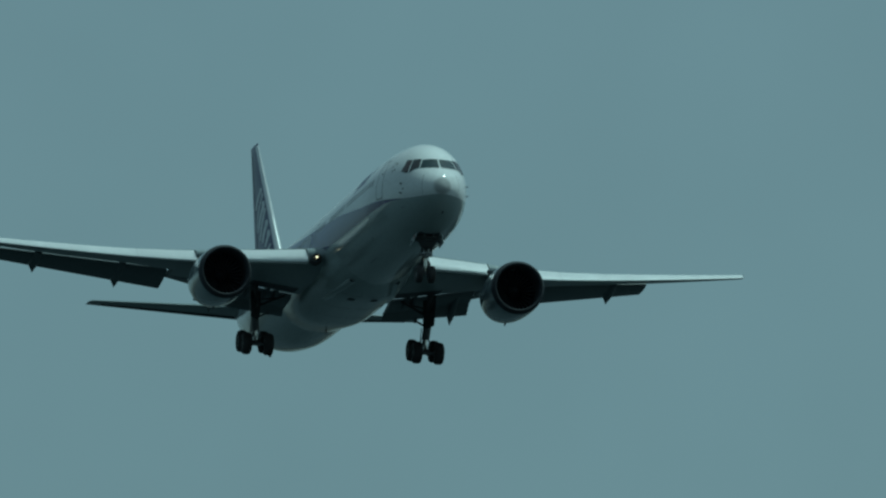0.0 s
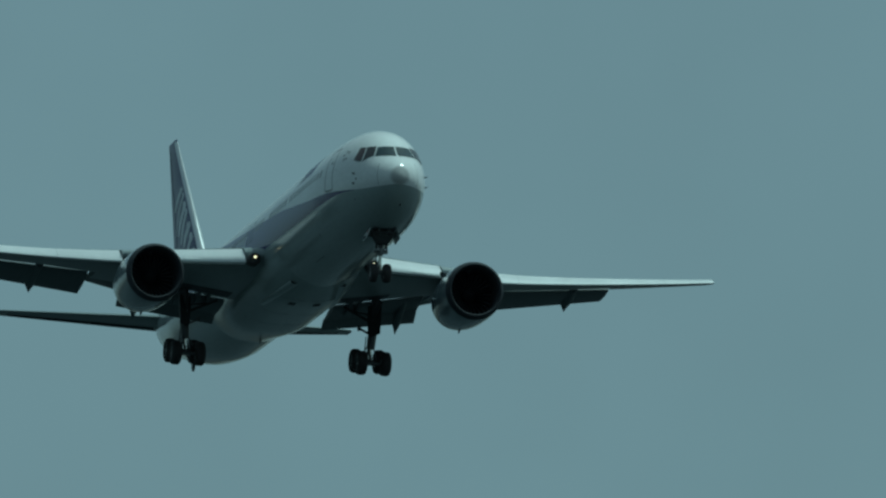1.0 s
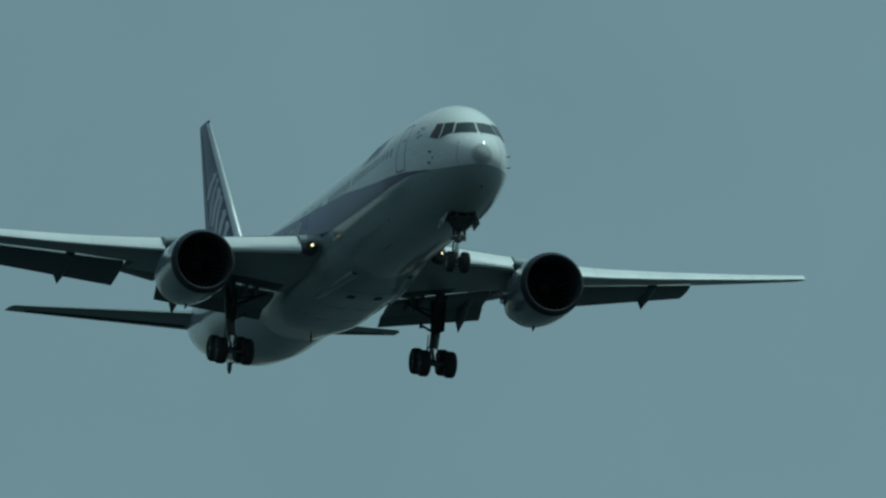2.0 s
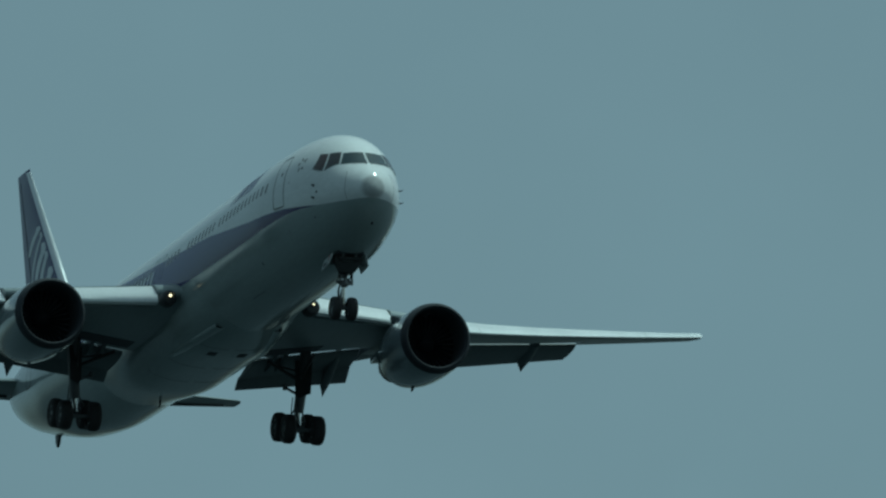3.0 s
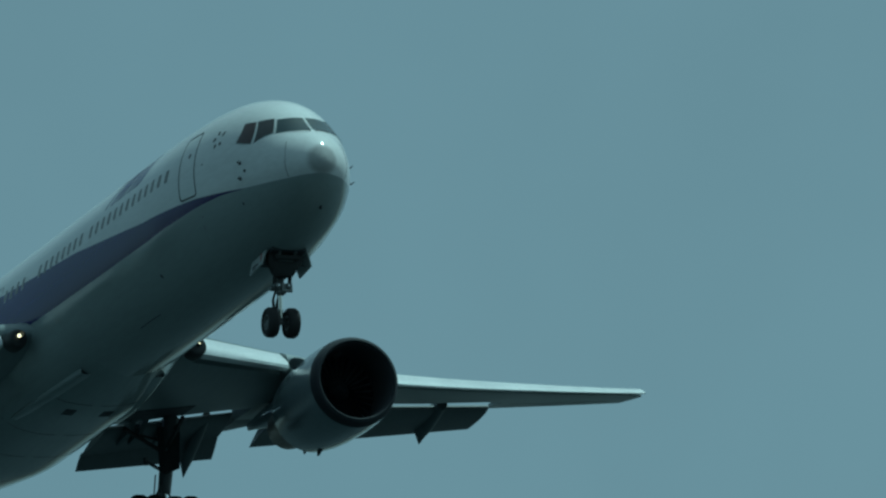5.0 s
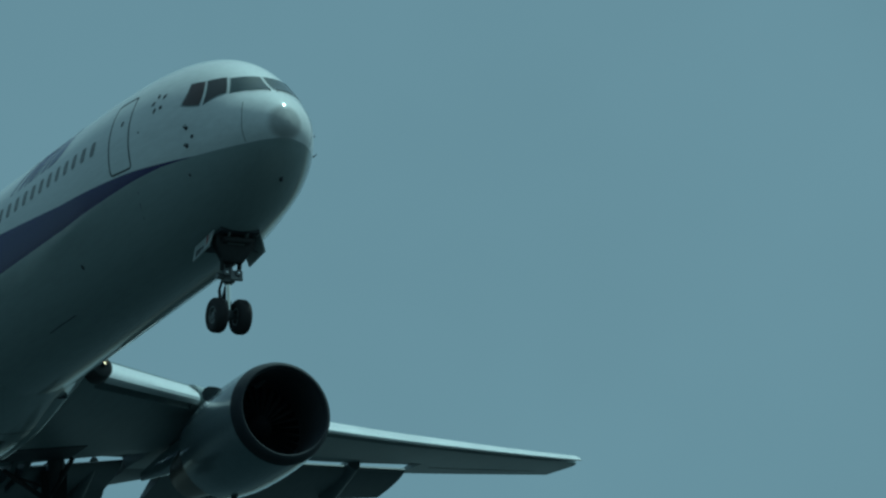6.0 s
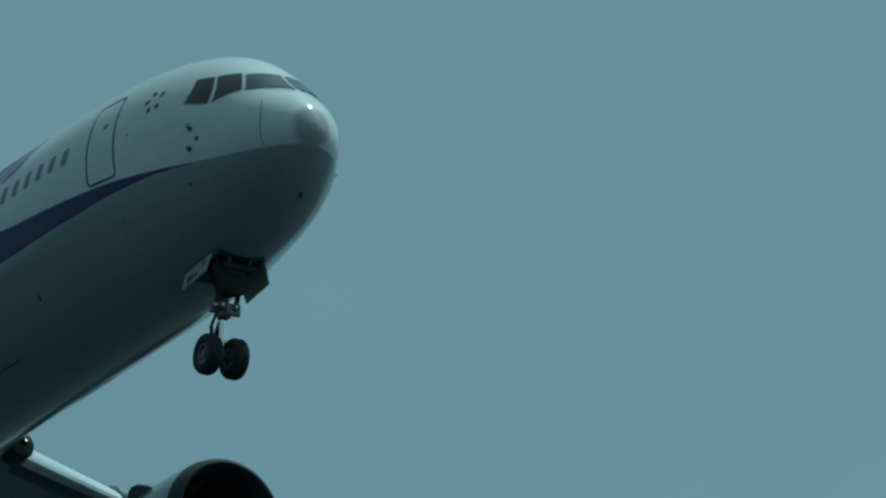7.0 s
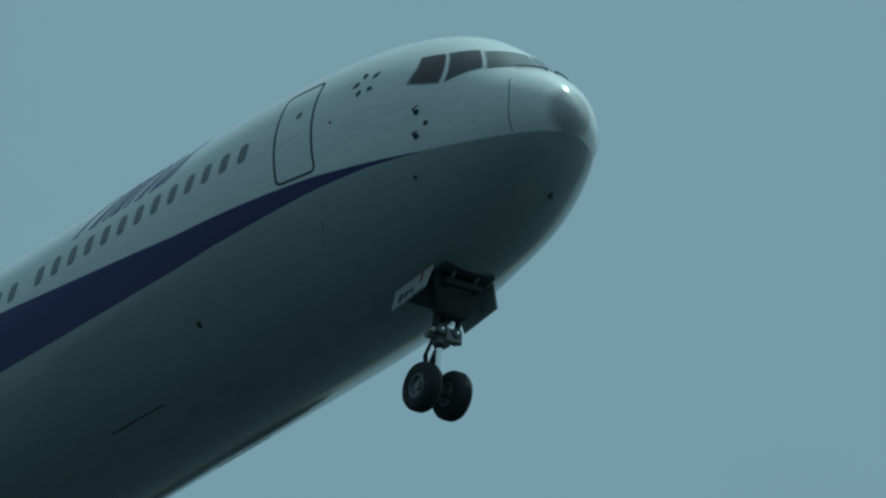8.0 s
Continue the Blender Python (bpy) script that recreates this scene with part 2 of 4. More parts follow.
def hull(s, a):
    """A point of the hull; a runs from 0 at the keel by starboard to pi at the crown and on by port."""
    top, keel, wide, mid = section(s)
    y, c = -np.sin(a) * wide, -np.cos(a)
    return np.stack([-s + 0 * c, y + 0 * c, mid + np.where(c > 0, (top - mid) * c, (mid - keel) * c)], -1)


def skin(s, z, side, lift=0.0):
    """The point of the hull's side at height z, lifted off along the normal. side: -1 starboard, 1 port."""
    def at(s, z):
        top, keel, wide, mid = section(s)
        c = np.clip((z - mid) / np.where(z > mid, top - mid, mid - keel), -1, 1)
        return np.array([-s, side * wide * np.sqrt(max(0.0, 1 - c * c)), z])
    p = at(s, z)
    if lift:
        n = np.cross(at(s + 0.02, z) - at(s - 0.02, z), at(s, z + 0.02) - at(s, z - 0.02))
        n = n / np.linalg.norm(n) * (1 if n[1] * side > 0 else -1)
        p = p + n * lift
    return p


# ---- water below the approach: unseen, added for its dark bounce light ----
def build_water():
    n = 96
    rings = [[(r * math.cos(2 * math.pi * i / n), r * math.sin(2 * math.pi * i / n), 0.0) for i in range(n)] for r in (0.02, 40, 150, 500, 1500, 4500)]
    ob = part("water", loft(rings, cap=False), WATER, None, "unseen dark rippled water sheet reaching the horizon, added for its bounce light", smooth=False)
    tagged(ob, category="water", kind="structure")


build_water()

# ---- airliner ----
airliner = tagged(new("airliner"), "white twin-engine jet airliner with dark blue stripe, landing gear down", "airplane")


def build_fuselage():
    around = np.linspace(0, 2 * np.pi, 97)[:-1]
    stations = np.concatenate([0.595 + 1.0 * np.linspace(0, 1, 26) ** 2, np.linspace(1.6, 9, 38), np.linspace(9.5, 34, 50), np.linspace(34.4, 53.7, 50)])
    rings = [hull(np.full(96, s), around) for s in stations]
    body = part("fuselage", loft(rings), PAINT, airliner)

    # keel fairing under the wing: fuller below than the round hull, fading into it at both ends
    rings = []
    for s in np.linspace(16.5, 35.0, 44):
        k = min(1.0, max(0.0, (s - 16.5) / 6.0)) * min(1.0, max(0.0, (35.0 - s) / 6.0))
        k = k * k * (3 - 2 * k)
        e, w, h = 2 + 0.9 * k, 2.46 + 0.13 * k, 2.67 + 0.30 * k
        low = [(-s, w * math.copysign(abs(math.cos(t)) ** (2 / e), math.cos(t)), -h * abs(math.sin(t)) ** (2 / e)) for t in np.linspace(math.pi * 1.08, math.pi * 1.92, 40)]
        rings.append(low)
    fairing = part("wing_body_fairing", loft(rings), PAINT, airliner, "light grey belly fairing")
    for side in (-1, 1):
        # ram air inlet: a flared duct half sunk in the belly, open ahead
        def ring(s, y, z, w, h):
            return [(-s, side * (y + w * math.copysign(abs(math.cos(t)) ** 0.6, math.cos(t))), z + h * math.copysign(abs(math.sin(t)) ** 0.6, math.sin(t))) for t in np.linspace(0, 2 * math.pi, 25)[:-1]]
        shell = [ring(19.0, 1.16, -2.45, 0.18, 0.07), ring(18.55, 1.14, -2.47, 0.21, 0.09), ring(18.50, 1.14, -2.47, 0.24, 0.11), ring(18.7, 1.15, -2.47, 0.27, 0.12),
                 ring(19.6, 1.20, -2.51, 0.34, 0.14), ring(21.0, 1.28, -2.58, 0.42, 0.15), ring(22.4, 1.36, -2.63, 0.44, 0.12), ring(23.8, 1.42, -2.64, 0.38, 0.06)]
        part("ram_air_inlet", loft(shell), PAINT, fairing, "grey flared air inlet under the belly")
        # dark plug just inside the opening, painted as the throat's shade
        part("throat_shade", loft([ring(18.57, 1.14, -2.47, 0.195, 0.08), ring(18.95, 1.16, -2.45, 0.172, 0.064)]), SEAM_SHADE, fairing, "dark plug painted as the inlet throat's shade")
        # outlet louvres and panel lines aft of it
        for k in range(3):
            s0 = 21.5 + 0.2 * k
            low = [(-s1, side * y, fairing_height(s1, y) - d) for d, s1, y in ((0.015, s0, 0.45), (0.015, s0, 0.62), (0.015, s0, 0.80), (0.015, s0 + 0.12, 0.80), (0.015, s0 + 0.12, 0.62), (0.015, s0 + 0.12, 0.45))]
            part("louvre", loft([low, [(x, y, z + 0.05) for x, y, z in low]]), SEAM_SHADE, fairing, smooth=False)
        for s0, y0, y1 in ((20.9, 0.15, 1.7), (24.4, 0.15, 1.9), (27.2, 0.15, 2.0)):
            rings = [[(-(s0 + d), side * y, fairing_height(s0 + d, y) + h) for d, h in ((0.0, -0.006), (0.03, -0.006), (0.03, 0.03), (0.0, 0.03))] for y in np.linspace(y0, y1, 8)]
            part("panel_seam", loft(rings), SEAM_SHADE, fairing)
    return body


def fairing_height(s, y):
    """The height of the belly fairing's underside at s metres aft and y to the side."""
    k = min(1.0, max(0.0, (s - 16.5) / 6.0)) * min(1.0, max(0.0, (35.0 - s) / 6.0))
    k = k * k * (3 - 2 * k)
    e, w, h = 2 + 0.9 * k, 2.46 + 0.13 * k, 2.67 + 0.30 * k
    return -h * math.sqrt(1 - min(0.98, (abs(y) / w) ** e)) ** (2 / e)


fuselage = build_fuselage()


def patch(corners, side, lift, nu=8, nv=8, thick=0.02, rounding=0.0):
    """A thin curved plate on the hull; corners (s, z): top aft, top fore, bottom fore, bottom aft."""
    ta, tf, bf, ba = [np.array(c) for c in corners]
    grid = {}
    for lv, off in ((0, lift), (1, lift - thick)):
        for i in range(nu + 1):
            for j in range(nv + 1):
                u, v = i / nu, j / nv
                if rounding:
                    cu, cv = 2 * u - 1, 2 * v - 1
                    u, v = 0.5 + 0.5 * cu * math.sqrt(1 - rounding * cv * cv / 2), 0.5 + 0.5 * cv * math.sqrt(1 - rounding * cu * cu / 2)
                q = (ta * (1 - u) + tf * u) * (1 - v) + (ba * (1 - u) + bf * u) * v
                grid[lv, i, j] = skin(q[0], q[1], side, off)
    keys = list(grid)
    ix = {k: n for n, k in enumerate(keys)}
    f = []
    for i in range(nu):
        for j in range(nv):
            f.append((ix[0, i, j], ix[0, i + 1, j], ix[0, i + 1, j + 1], ix[0, i, j + 1]))
            f.append((ix[1, i, j], ix[1, i, j + 1], ix[1, i + 1, j + 1], ix[1, i + 1, j]))
    rim = [(i, 0) for i in range(nu)] + [(nu, j) for j in range(nv)] + [(i, nv) for i in range(nu, 0, -1)] + [(0, j) for j in range(nv, 0, -1)]
    for (a, b), (c, d) in zip(rim, rim[1:] + rim[:1]):
        f.append((ix[0, a, b], ix[0, c, d], ix[1, c, d], ix[1, a, b]))
    return [grid[k] for k in keys], f


def fore_skin(y, z, lift):
    """The hull's point ahead at half breadth y and height z, lifted off along the normal."""
    def at(y, z):
        lo, hi = STATIONS[0, 0], 9.0
        for _ in range(26):
            s = (lo + hi) / 2
            top, keel, wide, mid = [float(v) for v in section(s)]
            c = (z - mid) / ((top - mid) if z > mid else (mid - keel)) if s > STATIONS[0, 0] + 1e-4 else 9
            if (y / max(wide, 1e-4)) ** 2 + c * c > 1:
                lo = s
            else:
                hi = s
        return np.array([-s, y, z])
    w = np.cross(at(y + 0.01, z) - at(y - 0.01, z), at(y, z + 0.01) - at(y, z - 0.01))
    w = w / np.linalg.norm(w)
    return at(y, z) + (w if w[0] > 0 else -w) * lift


def glaze(top, bottom, side, lift, n=6, thick=0.02, grow=0.0):
    """A thin pane on the nose between a top and a bottom edge, each from aft to fore through points (half breadth, height)."""
    top, bottom = np.array(top, float), np.array(bottom, float)
    c = (top.mean(axis=0) + bottom.mean(axis=0)) / 2
    top, bottom = [q + (q - c) / np.linalg.norm(q - c, axis=1)[:, None] * grow for q in (top, bottom)]
    along = lambda q, u: np.array([np.interp(u, np.linspace(0, 1, len(q)), q[:, k]) for k in (0, 1)])
    v, f, ix = [], [], {}
    for k, off in enumerate((lift, lift - thick)):
        for i in range(n + 1):
            for j in range(n + 1):
                u, w = i / n, j / n
                q = along(top, u) * (1 - w) + along(bottom, u) * w
                p = fore_skin(q[0], q[1], off)
                ix[k, i, j] = len(v)
                v.append((p[0], p[1] * side, p[2]))
    for i in range(n):
        for j in range(n):
            f.append((ix[0, i, j], ix[0, i + 1, j], ix[0, i + 1, j + 1], ix[0, i, j + 1]))
            f.append((ix[1, i, j], ix[1, i, j + 1], ix[1, i + 1, j + 1], ix[1, i + 1, j]))
    rim = [(i, 0) for i in range(n)] + [(n, j) for j in range(n)] + [(i, n) for i in range(n, 0, -1)] + [(0, j) for j in range(n, 0, -1)]
    for (p, q), (r, s) in zip(rim, rim[1:] + rim[:1]):
        f.append((ix[0, p, q], ix[0, r, s], ix[1, r, s], ix[1, p, q]))
    return v, f


def strip(points, side, width, lift=0.004):
    """A narrow raised line on the hull through points (s, z)."""
    v, f = [], []
    pts = [np.array(p, float) for p in points]
    for k, p in enumerate(pts):
        d = pts[min(k + 1, len(pts) - 1)] - pts[max(k - 1, 0)]
        d = d / np.linalg.norm(d)
        e = np.array([-d[1], d[0]]) * width / 2
        v += [skin(*(p + e), side, lift), skin(*(p - e), side, lift), skin(*(p + e), side, -0.01), skin(*(p - e), side, -0.01)]
    for k in range(len(pts) - 1):
        a = 4 * k
        f += [(a, a + 1, a + 5, a + 4), (a, a + 4, a + 6, a + 2), (a + 1, a + 3, a + 7, a + 5)]
    return v, f


def ribbon(points, widths, side, lift=0.006):
    """A painted stroke on the hull through points (s, z), of changing width."""
    rings = []
    for k, (q, w) in enumerate(zip(points, widths)):
        rings.append([skin(q[0] + d * w / 2, q[1], side, l) for d, l in ((-1, lift), (0, lift + 0.002), (1, lift), (1, -0.006), (-1, -0.006))])
    return loft(rings)


def rounded_outline(ta, tf, bf, ba, n=6, r=0.2):
    """A closed outline with rounded corners, for a door's seam."""
    out, c = [], [np.array(p, float) for p in (ta, tf, bf, ba)]
    for k in range(4):
        p, a, b = c[k], c[k - 1], c[(k + 1) % 4]
        u, w = (a - p) / np.linalg.norm(a - p), (b - p) / np.linalg.norm(b - p)
        for i in range(n + 1):
            t = i / n
            out.append((p + u * r * (1 - t) ** 2 + w * r * t ** 2))
        for i in range(1, 8):
            out.append((p + w * r) * (1 - i / 8) + (b - (b - p) / np.linalg.norm(b - p) * r) * i / 8)
    return out + out[:1]


def build_cabin():
    for side in (-1, 1):
        # flight deck glazing, three panes a side: surround, then glass; edges from aft to fore, (half breadth, height)
        for top, bottom, glass in (([(0.74, 1.175), (0.40, 1.185), (0.05, 1.19)], [(0.95, 0.66), (0.52, 0.665), (0.05, 0.67)], SHIELD),
                                   ([(1.13, 1.245), (1.02, 1.245), (0.91, 1.24), (0.80, 1.23)], [(1.43, 0.51), (1.31, 0.59), (1.18, 0.66), (1.01, 0.70)], FORE_PANE),
                                   ([(1.625, 0.79), (1.35, 1.31), (1.26, 1.29), (1.175, 1.25)], [(1.65, 0.72), (1.60, 0.64), (1.545, 0.58), (1.485, 0.53)], SIDE_PANE)):
            part("cockpit_window", glaze(top, bottom, side, 0.012), glass, fuselage, "dark flight deck pane")
            part("window_frame", glaze(top, bottom, side, 0.005, grow=0.035), BEZEL, fuselage)
        # wiper lying along the foot of the windshield
        rest = [Vector(fore_skin(y, z, 0.035)) for y, z in ((0.10, 0.60), (0.34, 0.62), (0.60, 0.63))]
        rest = [Vector((q.x, q.y * side, q.z)) for q in rest]
        part("wiper", join(tube(rest[0], rest[1], 0.014, n=6), tube(rest[1], rest[2], 0.012, n=6), tube(rest[0], rest[0] + Vector((-0.03, 0, -0.05)), 0.02, n=8)), SEAM_SHADE, fuselage, "black windshield wiper")
        # cabin windows at frame pitch, with gaps at doors
        centre = [7.78 + 0.545 * k for k in range(13)] + [15.22 + 0.535 * k for k in range(8)] + [20.5 + 0.535 * k for k in range(4)] + [24.6 + 0.535 * k for k in range(36)]
        for s in centre:
            z = 0.80
            q = [(s + 0.115, z + 0.19), (s - 0.115, z + 0.19), (s - 0.115, z - 0.19), (s + 0.115, z - 0.19)]
            r = [(s + 0.13, z + 0.22), (s - 0.13, z + 0.22), (s - 0.13, z - 0.22), (s + 0.13, z - 0.22)]
            part("cabin_window", patch(q, side, 0.007, 4, 4, 0.012, 0.55), PANE, fuselage)
            part("window_frame", patch(r, side, 0.003, 4, 4, 0.01, 0.55), BEZEL, fuselage)
        # doors: seam line, handle, small pane
        for s in (6.28, 44.3):
            top, low = 1.80 if s < 10 else 1.7, -0.22
            if s < 10:
                outline = rounded_outline((7.02, 1.75), (6.06, 1.77), (5.61, -0.35), (6.65, -0.30), r=0.14)
            else:
                outline = rounded_outline((s + 0.5, top), (s - 0.5, top), (s - 0.5, low + 0.2), (s + 0.5, low + 0.2), r=0.16)
            part("door_seam", strip(outline, side, 0.055), SEAM_SHADE, fuselage, "dark seam of a cabin door")
            part("door_window", patch([(s + 0.09, 1.13), (s - 0.05, 1.13), (s - 0.05, 0.98), (s + 0.09, 0.98)], side, 0.006, 3, 3, 0.01, 0.6), PANE, fuselage)
        # overwing exits
        for s in (22.9, 24.0):
            part("exit_seam", strip(rounded_outline((s + 0.26, 1.25), (s - 0.26, 1.25), (s - 0.26, 0.25), (s + 0.26, 0.25), r=0.1), side, 0.02), SEAM_SHADE, fuselage)
        # radome joint
        part("radome_joint", strip([(1.28 + 0.16 * max(0.0, (z + 0.35) / 0.6) ** 1.6, z) for z in np.linspace(0.26, -0.88, 18)], side, 0.012), SEAM_SHADE, fuselage)
        # air data probes and ports
        for s, z in ((3.12, -0.01), (3.10, -0.50)):
            o = Vector(skin(s, z, side, 0))
            tip = Vector(skin(s, z, side, 0.11))
            part("air_data_probe", join(tube(o, tip, 0.03, 0.02, 8), tube(tip, tip + Vector((0.17, 0, 0.02)), 0.016, 0.010, 8), revolve_disc(s, z, side, 0.06)), SEAM_SHADE, fuselage)
        for s, z, r in ((2.89, -0.30, 0.055), (3.29, -1.22, 0.04), (9.75, -1.79, 0.06), (5.3, 0.52, 0.03)):
            part("port_cover", revolve_disc(s, z, side, r), SEAM_SHADE, fuselage)
        part("access_seam", strip([(5.56, -1.02), (5.70, -1.35), (5.86, -1.66)], side, 0.016), SEAM_SHADE, fuselage)
        part("belly_seam", strip([(11.9, -2.40), (12.7, -2.39), (13.6, -2.39)], side, 0.014), SEAM_SHADE, fuselage)
    part("drain_port", tube((-1.66, 0.24, -1.60), (-1.69, 0.24, -1.735), 0.05, 0.045, 12), SEAM_SHADE, fuselage)
    # aerials on the crown and keel
    for s, top, h in ((11.8, True, 0.35), (19.0, True, 0.4), (33.0, True, 0.35), (31.6, False, 0.42)):
        z0 = 2.68 if top else -2.68
        d = h if top else -h
        part("blade_aerial", slab([(-s, 0, z0), (-s - 0.35, 0, z0), (-s - 0.42, 0, z0 + d), (-s - 0.22, 0, z0 + d)], (0, 0.03, 0), 0.01), WHITE_PAINT if top else SEAM_SHADE, fuselage)
    # tail skid
    part("tail_skid", join(tube((-47.3, 0, -0.75), (-47.95, 0, -1.67), 0.10, 0.07), slab([(-47.4, 0, -0.7), (-48.2, 0, -0.5), (-48.05, 0, -1.55), (-47.8, 0, -1.6)], (0, 0.16, 0), 0.03)), STEEL, fuselage)


def revolve_disc(s, z, side, r):
    """A small round cover on the hull."""
    v = [skin(s, z, side, 0.008)] + [skin(s + r * math.cos(2 * math.pi * i / 12), z + r * math.sin(2 * math.pi * i / 12), side, 0.006) for i in range(12)]
    v += [skin(s + r * math.cos(2 * math.pi * i / 12), z + r * math.sin(2 * math.pi * i / 12), side, -0.01) for i in range(12)]
    f = [(0, 1 + i, 1 + (i + 1) % 12) for i in range(12)] + [(1 + i, 13 + i, 13 + (i + 1) % 12, 1 + (i + 1) % 12) for i in range(12)]
    return v, f


build_cabin()


def build_markings():
    """Plain blue shapes on the crown and pale ones in the stripe."""
    for side in (-1, 1):
        # slanted strokes, thin and thick by turns, from foot to head
        for s, w in ((13.44, 0.12), (12.88, 0.26), (12.52, 0.13), (12.18, 0.34), (11.80, 0.13), (11.36, 0.30)):
            part("crown_mark", ribbon([(s - 0.14 * k, 1.27 + 0.155 * k) for k in range(6)], [w * (0.8 + 0.3 * math.sin(math.pi * k / 5)) for k in range(6)], side), BLUE_PAINT, fuselage, "slanted blue stroke painted on the crown")
        part("crown_mark", ribbon([(10.98, 1.27), (10.72, 1.32), (10.53, 1.48), (10.38, 1.66), (10.24, 1.86), (10.10, 2.02), (9.98, 2.12)], [0.10, 0.52, 0.66, 0.56, 0.36, 0.18, 0.04], side), BLUE_PAINT, fuselage, "blue swoosh painted on the crown")
        # five small kites set in a ring behind the flight deck
        for s, z, a in ((4.76, 1.36, 0.9), (4.47, 1.27, 2.4), (4.88, 1.19, -0.5), (4.73, 0.96, -1.5), (4.48, 0.97, 3.6)):
            c, e, o = np.array((s, z)), np.array((math.cos(a), math.sin(a))), np.array((-math.sin(a), math.cos(a)))
            part("ring_mark", patch([tuple(c + e * 0.11), tuple(c + o * 0.065), tuple(c - e * 0.08), tuple(c - o * 0.065)], side, 0.006, 3, 3, 0.012), SEAM_SHADE, fuselage)
        for k in range(5):
            s = 24.2 + 0.62 * k
            part("stripe_mark", patch([(s + 0.05, 0.78), (s - 0.15, 0.78), (s + 0.1, 0.12), (s + 0.3, 0.12)], side, 0.006, 2, 4, 0.012), PALE_PAINT, fuselage, "pale stroke in the blue stripe")


build_markings()


# ---- wings ----
def wing_line(y):
    """Leading edge, trailing edge, height, thickness ratio and wash of the wing at span y."""
    le = 20.05 + 0.606 * (y - 2.9)
    te = np.interp(y, [0, 2.5, 8.3, 23.7], [29.5, 29.6, 30.7, 35.2])
    z = -1.22 + 0.094 * (y - 2.5) + 0.0022 * (y - 2.5) ** 2 + np.interp(y, [2.5, 8, 9, 12, 23.7], [0.30, 0, -0.06, -0.17, -0.25])
    thick = np.interp(y, [2.5, 8, 12, 23.7], [0.135, 0.115, 0.088, 0.075])
    # the loaded wing washes out towards the tip
    return le, te, z, thick, np.interp(y, [2.5, 8, 9, 12, 15, 18, 23.7], [0.086, 0.040, 0.025, -0.035, -0.055, -0.092, -0.115])


def foil_height(c, t):
    return 5 * t * (0.2969 * math.sqrt(c) - 0.126 * c - 0.3516 * c * c + 0.2843 * c ** 3 - 0.1030 * c ** 4)


def wing_point(y, c, up, side):
    le, te, z, t, wash = wing_line(y)
    ch = te - le
    h = foil_height(c, t) * ch
    camber = 0.05 * c * (1 - c) * ch
    return (-(le + c * ch), side * y, z - wash * c * ch + camber + (h * 1.05 if up else -h * 0.95))


def wing_ring(y, side, c0, c1, n=13):
    cs = [c0 + (c1 - c0) * (0.5 - 0.5 * math.cos(math.pi * i / n)) for i in range(n + 1)]
    return [wing_point(y, c, True, side) for c in cs] + [wing_point(y, c, False, side) for c in reversed(cs)]


COVE_Y, COVE_END = [2.75, 7.55, 8.9, 12, 14, 17.9], [0.80, 0.79, 0.765, 0.762, 0.766, 0.80]


def cove_ring(y, side, c0):
    """The wing ahead of a flap: the lower skin stops at the cove, the thin upper skin runs on over it."""
    cut = np.interp(y, [2.75, 7.55, 8.9, 12, 14, 16, 17.9], [0.80, 0.584, 0.495, 0.492, 0.506, 0.538, 0.596])
    end = np.interp(y, COVE_Y, COVE_END)
    cut = min(cut, end - 0.02)
    cs = [c0 + (end - c0) * (0.5 - 0.5 * math.cos(math.pi * i / 13)) for i in range(14)]
    ls = [cut + (c0 - cut) * i / 10 for i in range(11)]
    x, yy, zz = wing_point(y, cut, False, side)
    lip = (x, yy, zz + (np.interp(y, [2.75, 7.5], [0.0, 0.06]) if y < 8 else 0.0))
    drop = lambda c, h: tuple(Vector(wing_point(y, c, True, side)) - Vector((0, 0, h)))
    return [wing_point(y, c, True, side) for c in cs] + [drop(end, 0.04), drop((end + cut) / 2, 0.05), drop(cut + 0.012, 0.06)] + [lip] + [wing_point(y, c, False, side) for c in ls[1:]]


def foil_ring(y, side, nose, chord, tilt, thick, n=10):
    """A free foil section, nose (s, z), turned down by tilt degrees."""
    cs = [0.5 - 0.5 * math.cos(math.pi * i / n) for i in range(n + 1)]
    pts = [(c, foil_height(c, thick) * 1.1) for c in cs] + [(c, -foil_height(c, thick) * 0.7) for c in reversed(cs[1:-1])]
    a = radians(tilt)
    return [(-(nose[0] + chord * (c * math.cos(a) + h * math.sin(a))), side * y, nose[1] + chord * (h * math.cos(a) - c * math.sin(a))) for c, h in pts]


def slat_ring(y, side):
    """A drooped leading-edge slat: a crescent ahead of the wing's nose."""
    le, te, z, t, wash = wing_line(y)
    ch = te - le
    w = 0.14 * ch if y > 8.5 else 0.105 * ch
    up = [(c, foil_height(c, t)) for c in (0.0, 0.01, 0.03, 0.06, 0.09, w / ch)]
    low = [(c, -foil_height(c, t)) for c in (0.045, 0.02, 0.006)]
    inner = [(w / ch - 0.003, foil_height(w / ch, t) - 0.004), (0.07, foil_height(0.07, t) * 0.62), (0.045, 0.0), (0.043, -foil_height(0.04, t) * 0.8)]
    a, out = radians(23 if y > 8 else 19), []
    for c, h in up + inner + low:
        d, e = (c - w / ch) * ch, h * ch
        d, e = d * math.cos(a) + (e - foil_height(w / ch, t) * ch) * math.sin(a), (e - foil_height(w / ch, t) * ch) * math.cos(a) + d * math.sin(a)
        out.append((-(le + w + d - 0.08), side * y, z - wash * w + foil_height(w / ch, t) * 1.05 * ch + e + 0.03))
    return out


